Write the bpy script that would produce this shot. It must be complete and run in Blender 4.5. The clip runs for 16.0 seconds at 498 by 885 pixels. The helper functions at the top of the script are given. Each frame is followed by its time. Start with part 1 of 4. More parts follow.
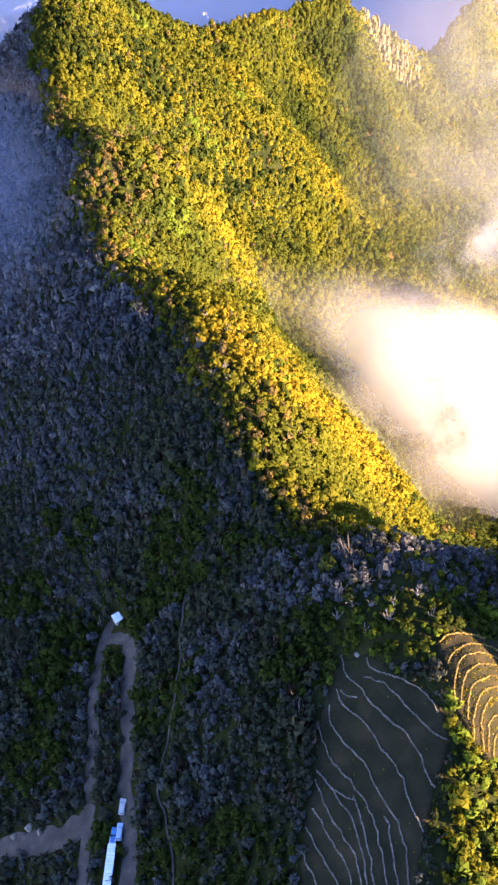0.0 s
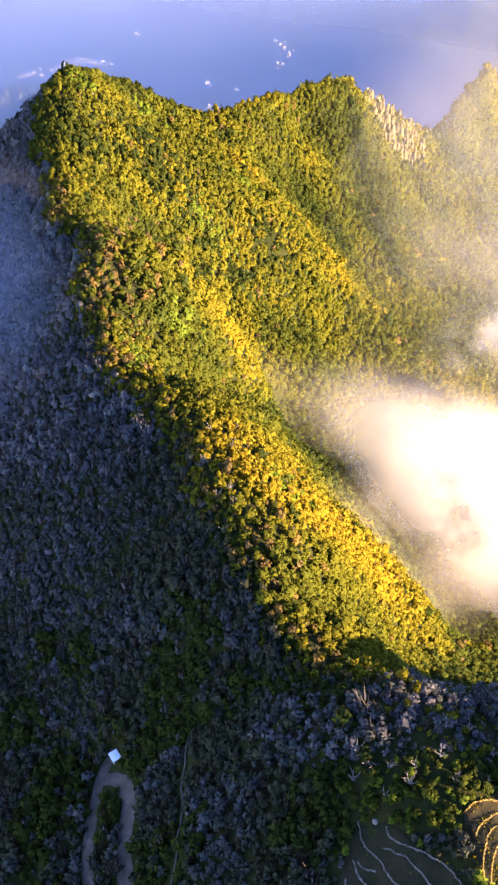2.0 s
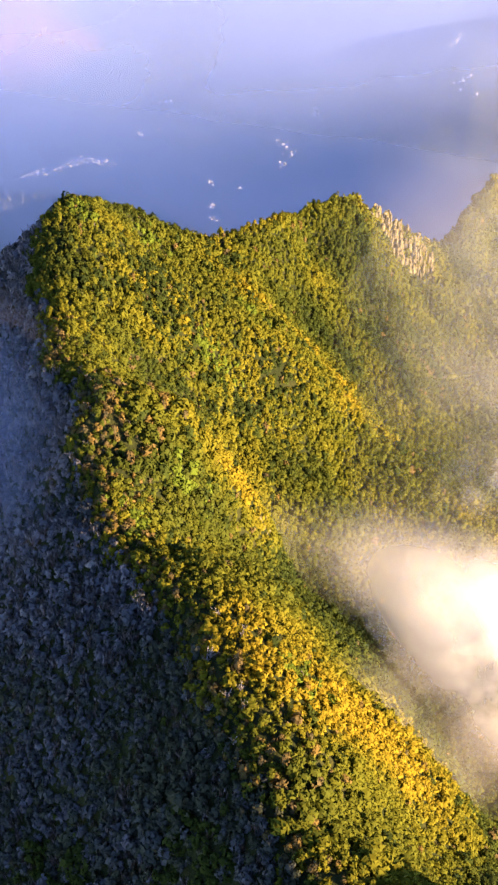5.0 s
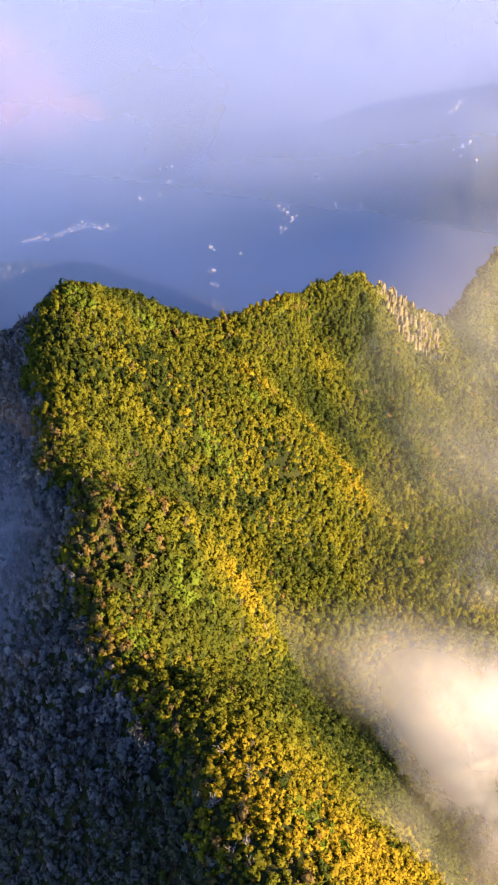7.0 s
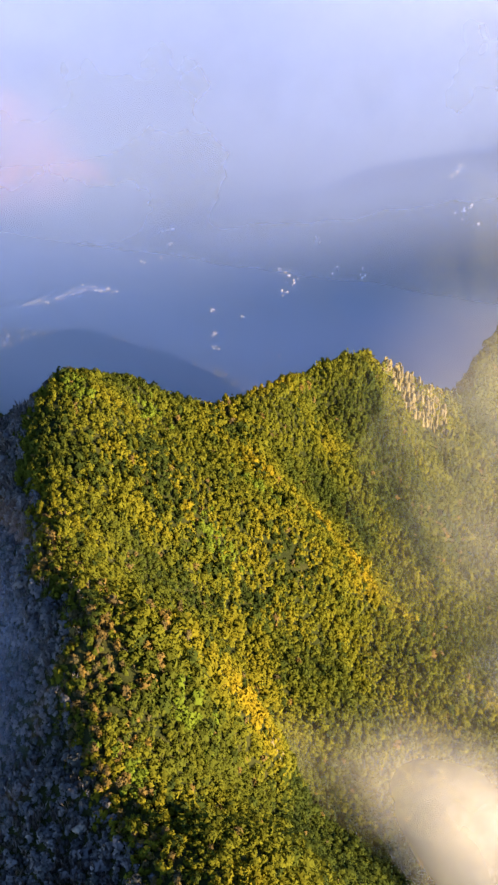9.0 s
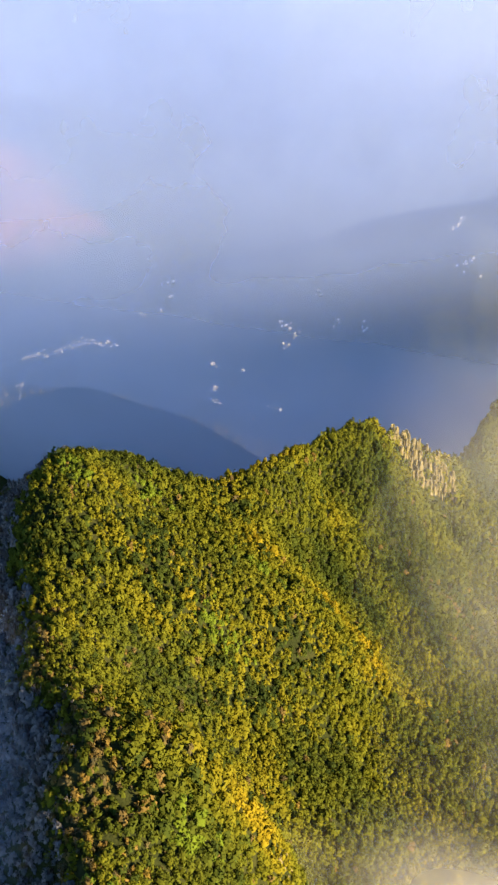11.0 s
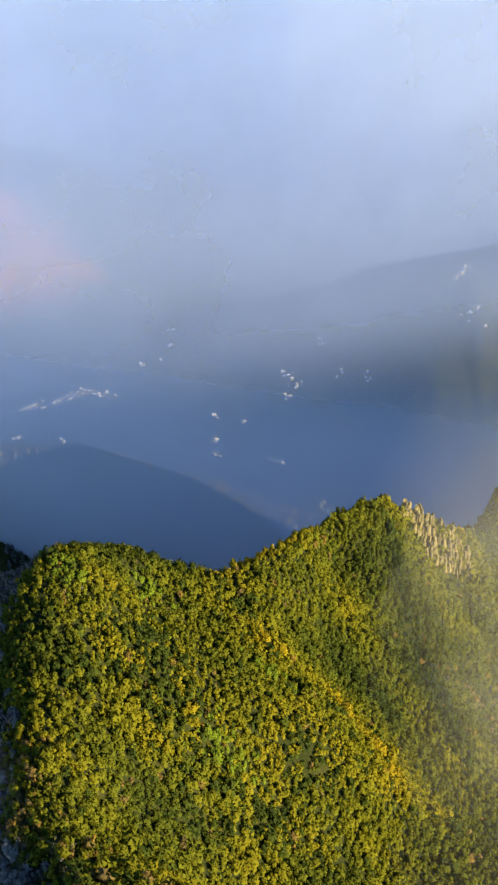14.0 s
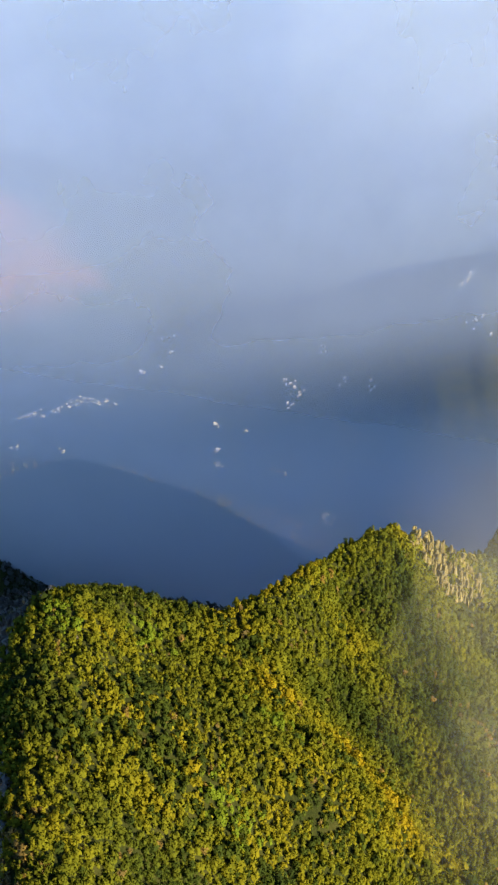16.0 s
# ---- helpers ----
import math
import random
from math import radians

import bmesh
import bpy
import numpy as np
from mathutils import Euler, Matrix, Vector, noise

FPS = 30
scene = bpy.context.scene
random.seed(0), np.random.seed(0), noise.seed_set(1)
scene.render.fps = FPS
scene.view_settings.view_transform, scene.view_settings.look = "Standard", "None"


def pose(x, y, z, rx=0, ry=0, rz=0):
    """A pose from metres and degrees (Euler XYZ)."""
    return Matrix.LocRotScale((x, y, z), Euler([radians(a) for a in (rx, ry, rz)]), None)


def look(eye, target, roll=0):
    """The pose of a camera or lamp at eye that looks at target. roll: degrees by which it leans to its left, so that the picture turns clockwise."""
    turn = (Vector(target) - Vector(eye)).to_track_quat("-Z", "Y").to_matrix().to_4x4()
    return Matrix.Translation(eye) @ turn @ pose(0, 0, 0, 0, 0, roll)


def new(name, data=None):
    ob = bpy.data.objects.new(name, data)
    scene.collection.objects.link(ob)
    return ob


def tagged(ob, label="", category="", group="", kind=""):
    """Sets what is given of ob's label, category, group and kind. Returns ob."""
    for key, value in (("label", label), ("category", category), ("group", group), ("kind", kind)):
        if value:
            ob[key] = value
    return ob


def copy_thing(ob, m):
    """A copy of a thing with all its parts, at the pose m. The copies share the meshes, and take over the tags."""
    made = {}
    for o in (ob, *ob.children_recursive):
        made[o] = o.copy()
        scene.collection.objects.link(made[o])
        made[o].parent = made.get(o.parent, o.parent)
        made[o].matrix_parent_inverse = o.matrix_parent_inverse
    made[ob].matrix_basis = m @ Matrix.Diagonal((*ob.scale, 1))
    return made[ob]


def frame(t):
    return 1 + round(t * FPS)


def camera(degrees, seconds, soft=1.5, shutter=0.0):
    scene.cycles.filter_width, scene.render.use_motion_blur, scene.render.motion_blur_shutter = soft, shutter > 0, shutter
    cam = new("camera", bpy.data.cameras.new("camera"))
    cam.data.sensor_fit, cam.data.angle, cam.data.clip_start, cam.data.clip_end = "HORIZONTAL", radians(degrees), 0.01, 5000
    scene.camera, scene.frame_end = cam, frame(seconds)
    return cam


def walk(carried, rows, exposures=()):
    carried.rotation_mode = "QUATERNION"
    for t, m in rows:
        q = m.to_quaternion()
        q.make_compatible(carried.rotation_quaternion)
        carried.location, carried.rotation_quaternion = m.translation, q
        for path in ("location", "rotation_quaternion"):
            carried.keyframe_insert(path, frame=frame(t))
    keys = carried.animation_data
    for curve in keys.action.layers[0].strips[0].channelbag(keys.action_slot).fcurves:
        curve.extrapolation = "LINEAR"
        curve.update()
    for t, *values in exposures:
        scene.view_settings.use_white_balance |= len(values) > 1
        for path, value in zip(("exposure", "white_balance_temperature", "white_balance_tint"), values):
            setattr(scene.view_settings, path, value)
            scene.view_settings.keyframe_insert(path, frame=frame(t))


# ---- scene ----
cam = camera(26.8, 16.0, soft=2.4)
PATH = [
    (0, (-0.173, 1.199, 397.442), (-0.174, 2.464, 395.894), 0.2),
    (0.5, (-0.713, 7.955, 397.445), (-0.714, 9.239, 395.912), 0.2),
    (1, (-1.198, 15.043, 397.449), (-1.2, 16.347, 395.933), 0.2),
    (1.5, (-1.622, 22.105, 397.482), (-1.625, 23.428, 395.983), 0.1),
    (2, (-2.088, 28.807, 397.61), (-2.091, 30.148, 396.126), 0.2),
    (2.5, (-2.616, 35.795, 397.717), (-2.618, 37.154, 396.25), 0.2),
    (3, (-3.079, 42.419, 397.712), (-3.082, 43.797, 396.262), 0.1),
    (3.5, (-3.515, 49.337, 397.705), (-3.519, 50.734, 396.274), 0.1),
    (4, (-4.167, 56.351, 397.645), (-4.17, 57.766, 396.232), 0.1),
    (4.2, (-4.425, 59.128, 397.648), (-4.429, 60.549, 396.241), 0.1),
    (6.5, (-6.202, 89.793, 398.76), (-6.209, 91.294, 397.438), -0.1),
    (7, (-6.605, 96.276, 399.001), (-6.612, 97.792, 397.697), -0.1),
    (7.5, (-7.052, 103.217, 399.365), (-7.059, 104.751, 398.082), -0.1),
    (8, (-7.78, 109.859, 399.719), (-7.787, 111.409, 398.455), -0.1),
    (8.5, (-8.255, 116.314, 400.016), (-8.263, 117.878, 398.77), -0.1),
    (9, (-8.578, 123.149, 400.245), (-8.586, 124.728, 399.018), -0.2),
    (9.2, (-8.706, 125.864, 400.296), (-8.714, 127.448, 399.075), -0.1),
    (11.5, (-10.772, 156.05, 401.715), (-10.78, 157.69, 400.57), -0.4),
    (12, (-11.229, 162.781, 401.915), (-11.237, 164.431, 400.785), -0.4),
    (12.5, (-11.673, 169.302, 402.012), (-11.681, 170.962, 400.897), -0.4),
    (13, (-12.223, 176.089, 402.087), (-12.231, 177.757, 400.983), -0.4),
    (13.5, (-12.743, 183.016, 402.131), (-12.751, 184.684, 401.028), -0.5),
    (14, (-13.286, 189.743, 402.13), (-13.293, 191.411, 401.026), -0.5),
    (14.5, (-13.81, 196.448, 402.133), (-13.818, 198.116, 401.029), -0.5),
    (15, (-14.277, 203.034, 402.047), (-14.284, 204.702, 400.943), -0.4),
    (15.5, (-14.68, 210.0, 402.008), (-14.688, 211.667, 400.903), -0.5),
    (16, (-15.09, 217.078, 401.965), (-15.098, 218.745, 400.86), -0.5),
]
walk(cam, [(t, look(eye, target, roll)) for t, eye, target, roll in PATH], [(0, 3.5, 6350, 34), (3.5, 3.15, 6450, 32), (7, 2.82, 6500, 26), (11.5, 2.5, 6490, 8), (16, 2.28, 6480, 0)])

# ---- sky and sun ----
SUN_EL, SUN_AZ = 16.5, 107.0  # degrees above the horizon, clockwise from ahead
world = bpy.data.worlds.new("sky")
scene.world = world
world.use_nodes = True
wn = world.node_tree
sky = wn.nodes.new("ShaderNodeTexSky")
sky.sky_type, sky.sun_disc = "NISHITA", False
sky.sun_elevation, sky.sun_rotation = radians(SUN_EL), radians(SUN_AZ)
sky.altitude, sky.air_density, sky.dust_density, sky.ozone_density = 1500, 1.0, 0.1, 3.2
wn.nodes["Background"].inputs["Strength"].default_value = 0.078
wn.links.new(sky.outputs[0], wn.nodes["Background"].inputs["Color"])
sun_data = bpy.data.lights.new("sun", "SUN")
sun_data.energy, sun_data.angle, sun_data.color = 5.0, radians(0.6), (1.0, 0.72, 0.36)
sun = new("sun", sun_data)
toward = Vector((math.cos(radians(SUN_EL)) * math.sin(radians(SUN_AZ)), math.cos(radians(SUN_EL)) * math.cos(radians(SUN_AZ)), math.sin(radians(SUN_EL))))
sun.matrix_world = look(toward * 2000, (0, 0, 0))

# ---- materials ----
def material(name, colours, size=3.0, fine=0.3, rough=0.9, bump=0.4, bump_size=0.3, tone=False, translucent=0.0, detail=6.0, gloss=0.08, vary=0.28):
    """A rough surface: colours = (place, rgb) stops over noise at two sizes in metres; tone: shift by the mesh's own tone attribute."""
    m = bpy.data.materials.new(name)
    m.use_nodes = True
    nt = m.node_tree
    n, l = nt.nodes, nt.links
    bsdf = n["Principled BSDF"]
    bsdf.inputs["Roughness"].default_value = rough
    bsdf.inputs["Specular IOR Level"].default_value = gloss
    geo = n.new("ShaderNodeNewGeometry")
    big, small = n.new("ShaderNodeTexNoise"), n.new("ShaderNodeTexNoise")
    for node, s in ((big, size), (small, fine)):
        node.inputs["Scale"].default_value, node.inputs["Detail"].default_value = 1.0 / s, detail
        l.new(geo.outputs["Position"], node.inputs["Vector"])
    mix = n.new("ShaderNodeMix")
    mix.inputs[0].default_value = 0.35
    l.new(big.outputs["Fac"], mix.inputs[2])
    l.new(small.outputs["Fac"], mix.inputs[3])
    value = mix.outputs[0]
    if tone:
        att = n.new("ShaderNodeAttribute")
        att.attribute_name = "tone"
        add = n.new("ShaderNodeMath")
        add.operation = "MULTIPLY_ADD"
        l.new(mix.outputs[0], add.inputs[0])
        add.inputs[1].default_value = 0.06
        l.new(att.outputs["Fac"], add.inputs[2])
        sub = n.new("ShaderNodeMath")
        sub.operation = "SUBTRACT"
        sub.inputs[1].default_value = 0.03
        l.new(add.outputs[0], sub.inputs[0])
        value = sub.outputs[0]
    ramp = n.new("ShaderNodeValToRGB")
    while len(ramp.color_ramp.elements) < len(colours):
        ramp.color_ramp.elements.new(0.5)
    for e, (p, c) in zip(ramp.color_ramp.elements, colours):
        e.position, e.color = p, (*c, 1)
    l.new(value, ramp.inputs["Fac"])
    hue = n.new("ShaderNodeHueSaturation")
    rnd = n.new("ShaderNodeMapRange")
    rnd.inputs["To Min"].default_value, rnd.inputs["To Max"].default_value = 1 - vary, 1 + vary
    l.new(geo.outputs["Random Per Island"], rnd.inputs["Value"])
    l.new(rnd.outputs[0], hue.inputs["Value"])
    l.new(ramp.outputs["Color"], hue.inputs["Color"])
    l.new(hue.outputs["Color"], bsdf.inputs["Base Color"])
    if bump:
        b, bn = n.new("ShaderNodeBump"), n.new("ShaderNodeTexNoise")
        bn.inputs["Scale"].default_value, bn.inputs["Detail"].default_value = 1.0 / bump_size, 5
        l.new(geo.outputs["Position"], bn.inputs["Vector"])
        b.inputs["Strength"].default_value, b.inputs["Distance"].default_value = bump, bump_size
        l.new(bn.outputs["Fac"], b.inputs["Height"])
        l.new(b.outputs["Normal"], bsdf.inputs["Normal"])
    if translucent:
        tr, ms = n.new("ShaderNodeBsdfTranslucent"), n.new("ShaderNodeMixShader")
        l.new(hue.outputs["Color"], tr.inputs["Color"])
        ms.inputs[0].default_value = translucent
        l.new(bsdf.outputs[0], ms.inputs[1])
        l.new(tr.outputs[0], ms.inputs[2])
        l.new(ms.outputs[0], n["Material Output"].inputs["Surface"])
    return m


def mist_material(name, colour, most, size, low=0.42, high=0.7, fade=(), rim=0.5, detail=5.0):
    """Thin mist: a tinted sheet standing in for droplets, clear where the noise is low, dying out towards its rim
    (generated coordinates) and from the height fade[1] to fade[0].
    """
    m = bpy.data.materials.new(name)
    m.use_nodes = True
    nt = m.node_tree
    n, l = nt.nodes, nt.links
    n.remove(n["Principled BSDF"])
    geo, noise_node = n.new("ShaderNodeNewGeometry"), n.new("ShaderNodeTexNoise")
    noise_node.inputs["Scale"].default_value, noise_node.inputs["Detail"].default_value = 1.0 / size, detail
    noise_node.inputs["Roughness"].default_value = 0.55
    l.new(geo.outputs["Position"], noise_node.inputs["Vector"])
    ms = n.new("ShaderNodeMapRange")
    ms.interpolation_type = "SMOOTHSTEP"
    ms.inputs["From Min"].default_value, ms.inputs["From Max"].default_value = low, high
    ms.inputs["To Max"].default_value = most
    l.new(noise_node.outputs["Fac"], ms.inputs["Value"])
    value = ms.outputs[0]

    def times(a, b):
        mu = n.new("ShaderNodeMath")
        mu.operation = "MULTIPLY"
        l.new(a, mu.inputs[0])
        l.new(b, mu.inputs[1])
        return mu.outputs[0]

    if rim:
        tc, sp = n.new("ShaderNodeTexCoord"), n.new("ShaderNodeVectorMath")
        sp.operation = "SUBTRACT"
        sp.inputs[1].default_value = (0.5, 0.5, 0.5)
        l.new(tc.outputs["Generated"], sp.inputs[0])
        flat = n.new("ShaderNodeVectorMath")
        flat.operation = "MULTIPLY"
        flat.inputs[1].default_value = (1, 1, 0)
        l.new(sp.outputs[0], flat.inputs[0])
        ln, mr = n.new("ShaderNodeVectorMath"), n.new("ShaderNodeMapRange")
        ln.operation = "LENGTH"
        l.new(flat.outputs[0], ln.inputs[0])
        mr.interpolation_type = "SMOOTHSTEP"
        mr.inputs["From Min"].default_value, mr.inputs["From Max"].default_value = 0.49, 0.49 - rim
        l.new(ln.outputs["Value"], mr.inputs["Value"])
        value = times(value, mr.outputs[0])
    if fade:
        se, mr = n.new("ShaderNodeSeparateXYZ"), n.new("ShaderNodeMapRange")
        l.new(geo.outputs["Position"], se.inputs[0])
        mr.interpolation_type = "SMOOTHSTEP"
        mr.inputs["From Min"].default_value, mr.inputs["From Max"].default_value = fade
        l.new(se.outputs["Z"], mr.inputs["Value"])
        value = times(value, mr.outputs[0])
    clear, dif, tra, both, out = (n.new(k) for k in ("ShaderNodeBsdfTransparent", "ShaderNodeBsdfDiffuse", "ShaderNodeBsdfTranslucent", "ShaderNodeMixShader", "ShaderNodeMixShader"))
    dif.inputs["Color"].default_value = tra.inputs["Color"].default_value = (*colour, 1)
    both.inputs[0].default_value = 0.5
    l.new(dif.outputs[0], both.inputs[1])
    l.new(tra.outputs[0], both.inputs[2])
    l.new(value, out.inputs[0])
    l.new(clear.outputs[0], out.inputs[1])
    l.new(both.outputs[0], out.inputs[2])
    l.new(out.outputs[0], n["Material Output"].inputs["Surface"])
    return m


GROUND = material("hill_ground", [(0.30, (0.014, 0.020, 0.008)), (0.46, (0.022, 0.028, 0.010)), (0.58, (0.032, 0.036, 0.013)), (0.72, (0.044, 0.044, 0.014))], size=16, fine=1.2, bump=0.6, bump_size=1.2, gloss=0.0)
def sunlit_red_patch(m, x, y, z, radius):
    """A reddish patch put into a material's ground colour, for the sunlit far hillside."""
    n, l = m.node_tree.nodes, m.node_tree.links
    geo, far, mr, nz, mix = (n.new("ShaderNode" + k) for k in ("NewGeometry", "VectorMath", "MapRange", "TexNoise", "Mix"))
    far.operation = "DISTANCE"
    far.inputs[1].default_value = (x, y, z)
    warp = n.new("ShaderNodeVectorMath")
    warp.operation = "MULTIPLY_ADD"
    warp.inputs[1].default_value = (260, 260, 260)
    nz.inputs["Scale"].default_value, nz.inputs["Detail"].default_value = 0.008, 6
    l.new(geo.outputs["Position"], nz.inputs["Vector"])
    l.new(nz.outputs["Color"], warp.inputs[0])
    l.new(geo.outputs["Position"], warp.inputs[2])
    l.new(warp.outputs[0], far.inputs[0])
    mr.inputs["From Min"].default_value, mr.inputs["From Max"].default_value = radius, radius * 0.1
    l.new(far.outputs["Value"], mr.inputs["Value"])
    mix.data_type = "RGBA"
    mix.inputs[7].default_value = (0.23, 0.08, 0.05, 1)
    base = n["Principled BSDF"].inputs["Base Color"]
    l.new(mr.outputs[0], mix.inputs[0])
    l.new(base.links[0].from_socket, mix.inputs[6])
    l.new(mix.outputs[2], base)


# The far hill's sunlit red is painted into the ground colour here.
sunlit_red_patch(GROUND, -325, 2085, -260, 155)
SOIL = material("terrace_soil", [(0.35, (0.012, 0.014, 0.007)), (0.5, (0.020, 0.019, 0.010)), (0.65, (0.035, 0.027, 0.015))], size=5, fine=0.4, bump=0.5, bump_size=0.4)
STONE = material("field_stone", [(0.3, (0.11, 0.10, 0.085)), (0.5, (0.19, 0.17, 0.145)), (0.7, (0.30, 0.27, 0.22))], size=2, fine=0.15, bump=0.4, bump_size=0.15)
# Gold copy of the wall stone: dry grass and low sun in one colour.
SUNNY_GRASSY = material("sunlit_grassy_stone", [(0.3, (0.16, 0.11, 0.03)), (0.5, (0.26, 0.19, 0.06)), (0.7, (0.38, 0.30, 0.12))], size=1.2, fine=0.15, bump=0.4, bump_size=0.15)
CRAG = material("crag_rock", [(0.3, (0.070, 0.062, 0.032)), (0.5, (0.130, 0.115, 0.060)), (0.7, (0.21, 0.186, 0.10))], size=4, fine=0.4, bump=0.6, bump_size=0.5)
TRACK = material("dirt_track", [(0.3, (0.034, 0.031, 0.030)), (0.5, (0.054, 0.048, 0.045)), (0.7, (0.10, 0.088, 0.08))], size=4, fine=0.4, bump=0.5, bump_size=0.3)
TWIG = material("bare_twigs", [(0.3, (0.10, 0.095, 0.095)), (0.5, (0.16, 0.15, 0.15)), (0.7, (0.26, 0.245, 0.24))], size=0.8, fine=0.1, bump=0)
WHITE = material("white_sheet_metal", [(0.3, (0.62, 0.66, 0.70)), (0.55, (0.76, 0.79, 0.82)), (0.7, (0.82, 0.84, 0.85))], size=2.2, fine=0.2, rough=0.45, bump=0.1, bump_size=0.2)
BLUE = material("blue_car_paint", [(0.3, (0.07, 0.20, 0.42)), (0.7, (0.10, 0.26, 0.52))], size=1.5, fine=0.2, rough=0.35, bump=0)
PALE = material("pale_blue_paint", [(0.3, (0.30, 0.42, 0.58)), (0.7, (0.38, 0.50, 0.66))], size=1.5, fine=0.2, rough=0.35, bump=0)
SILVER = material("grey_car_paint", [(0.3, (0.34, 0.35, 0.36)), (0.7, (0.46, 0.47, 0.48))], size=1.5, fine=0.2, rough=0.35, bump=0)
GLASS = material("dark_glass", [(0.3, (0.02, 0.025, 0.03)), (0.7, (0.035, 0.04, 0.05))], size=1, fine=0.2, rough=0.1, bump=0)
RUBBER = material("tyre_rubber", [(0.3, (0.02, 0.02, 0.02)), (0.7, (0.035, 0.035, 0.035))], size=0.4, fine=0.1, bump=0)
PLASTER = material("pale_plaster", [(0.3, (0.24, 0.23, 0.22)), (0.5, (0.34, 0.33, 0.32)), (0.7, (0.46, 0.45, 0.43))], size=4, fine=0.5, bump=0.2, bump_size=0.3)
HOUSE_WALL = material("village_stone", [(0.3, (0.15, 0.15, 0.155)), (0.5, (0.21, 0.21, 0.21)), (0.7, (0.29, 0.285, 0.28))], size=4, fine=0.5, bump=0.2, bump_size=0.3)
HOUSE_ROOF = material("village_roof", [(0.3, (0.28, 0.28, 0.29)), (0.5, (0.40, 0.40, 0.40)), (0.7, (0.54, 0.53, 0.52))], size=6, fine=0.6, bump=0.2, bump_size=0.3)
WOOD = material("weathered_door", [(0.3, (0.10, 0.07, 0.05)), (0.7, (0.18, 0.13, 0.09))], size=0.6, fine=0.1, bump=0.2, bump_size=0.1)
# Stops 0.87 to 0.94 hold the blue-grey of the shaded slope.
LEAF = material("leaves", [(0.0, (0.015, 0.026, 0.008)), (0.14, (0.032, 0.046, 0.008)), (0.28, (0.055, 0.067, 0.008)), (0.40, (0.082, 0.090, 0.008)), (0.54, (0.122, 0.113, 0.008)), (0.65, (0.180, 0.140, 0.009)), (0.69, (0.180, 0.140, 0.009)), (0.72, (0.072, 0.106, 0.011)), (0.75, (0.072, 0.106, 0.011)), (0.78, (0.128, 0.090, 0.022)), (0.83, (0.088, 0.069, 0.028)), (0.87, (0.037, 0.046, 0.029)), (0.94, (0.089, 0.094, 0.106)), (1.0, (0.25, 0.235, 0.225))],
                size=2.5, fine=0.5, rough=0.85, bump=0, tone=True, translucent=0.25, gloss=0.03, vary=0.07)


# ---- smooth random fields ----
def value_noise(x, y, size, seed):
    """Smooth random heights between -1 and 1 on a lattice of that size."""
    x, y = np.asarray(x, float) / size + seed * 17.3, np.asarray(y, float) / size + seed * 9.1
    i, j = np.floor(x).astype(np.int64), np.floor(y).astype(np.int64)
    u, v = x - i, y - j
    u, v = u * u * (3 - 2 * u), v * v * (3 - 2 * v)

    def at(a, b):
        h = np.sin(a * 127.1 + b * 311.7 + seed * 74.7) * 43758.5453
        return 2 * (h - np.floor(h)) - 1

    return (at(i, j) * (1 - u) + at(i + 1, j) * u) * (1 - v) + (at(i, j + 1) * (1 - u) + at(i + 1, j + 1) * u) * v


def fractal(x, y, size, seed, octaves=4):
    return sum(value_noise(x, y, size / 2 ** k, seed + k) * 0.5 ** k for k in range(octaves))


def ramp01(v, a, b):
    s = np.clip((v - a) / (b - a), 0, 1)
    return s * s * (3 - 2 * s)


# ---- landform: crest, ribs, gullies and feet drawn as lines, the ground spanned between them ----
CREST = [(44, 20, 160), (49, 70, 168), (54, 116, 173), (43, 139, 176), (33, 156, 168), (16, 165, 162), (8, 181, 160), (3, 197, 160), (-12, 222, 160), (-20, 248, 156), (-42, 284, 147), (-56, 312, 148),
         (-65, 335, 153), (-61, 347, 157), (-66, 363, 154), (-82, 380, 148), (-83, 402, 143), (-88, 427, 138), (-98, 452, 135), (-102, 478, 138), (-96, 506, 137), (-86, 521, 132), (-71, 540, 118), (-33, 553, 90),
         (1, 597, 75), (34, 644, 60), (63, 678, 40), (88, 700, 14), (118, 728, -24), (142, 756, -45), (160, 796, -40), (183, 838, -44), (235, 900, -44), (310, 970, -50)]
SPUR = [(-2, 232, 157), (18, 236, 137), (38, 238, 108), (54, 234, 88), (76, 226, 62)]
SPUR_EDGE = [(-6, 288, 133), (13, 283, 113), (27, 280, 95), (44, 263, 86), (61, 243, 78), (76, 226, 60)]
SPUR_BACK = [(0, 306, 106), (16, 304, 86), (36, 305, 66), (54, 285, 52), (74, 262, 34)]
HOLLOW = [(-24, 306, 119), (-8, 324, 90), (12, 334, 62), (30, 347, 40), (60, 320, 20), (80, 290, 10)]
KNOB = [(-54, 355, 152), (-42, 356, 149), (-30, 357, 140), (-16, 357, 120), (-7, 357, 102), (2, 356, 82), (6, 354, 66), (22, 352, 40)]
KNOB_BACK = [(-52, 378, 133), (-38, 377, 122), (-27, 377, 106), (-13, 376, 86), (-3, 375, 68), (8, 374, 50)]
GULLY = [(-56, 402, 118), (-36, 406, 94), (-14, 411, 70), (10, 412, 50), (30, 412, 32), (54, 434, 10), (92, 470, -14), (150, 540, -62), (230, 600, -110)]
RIB = [(-66, 458, 124), (-37, 454, 102), (-14, 486, 87), (8, 486, 72), (25, 480, 56), (42, 492, 35), (52, 500, 21), (64, 508, 0)]
RIB_FOOT = [(-8, 446, 66), (22, 456, 40), (50, 462, 14)]
SIDE = [(-60, 516, 111), (-8, 522, 74), (7, 540, 56), (30, 541, 29), (46, 541, 12), (64, 546, -8), (80, 572, -14)]
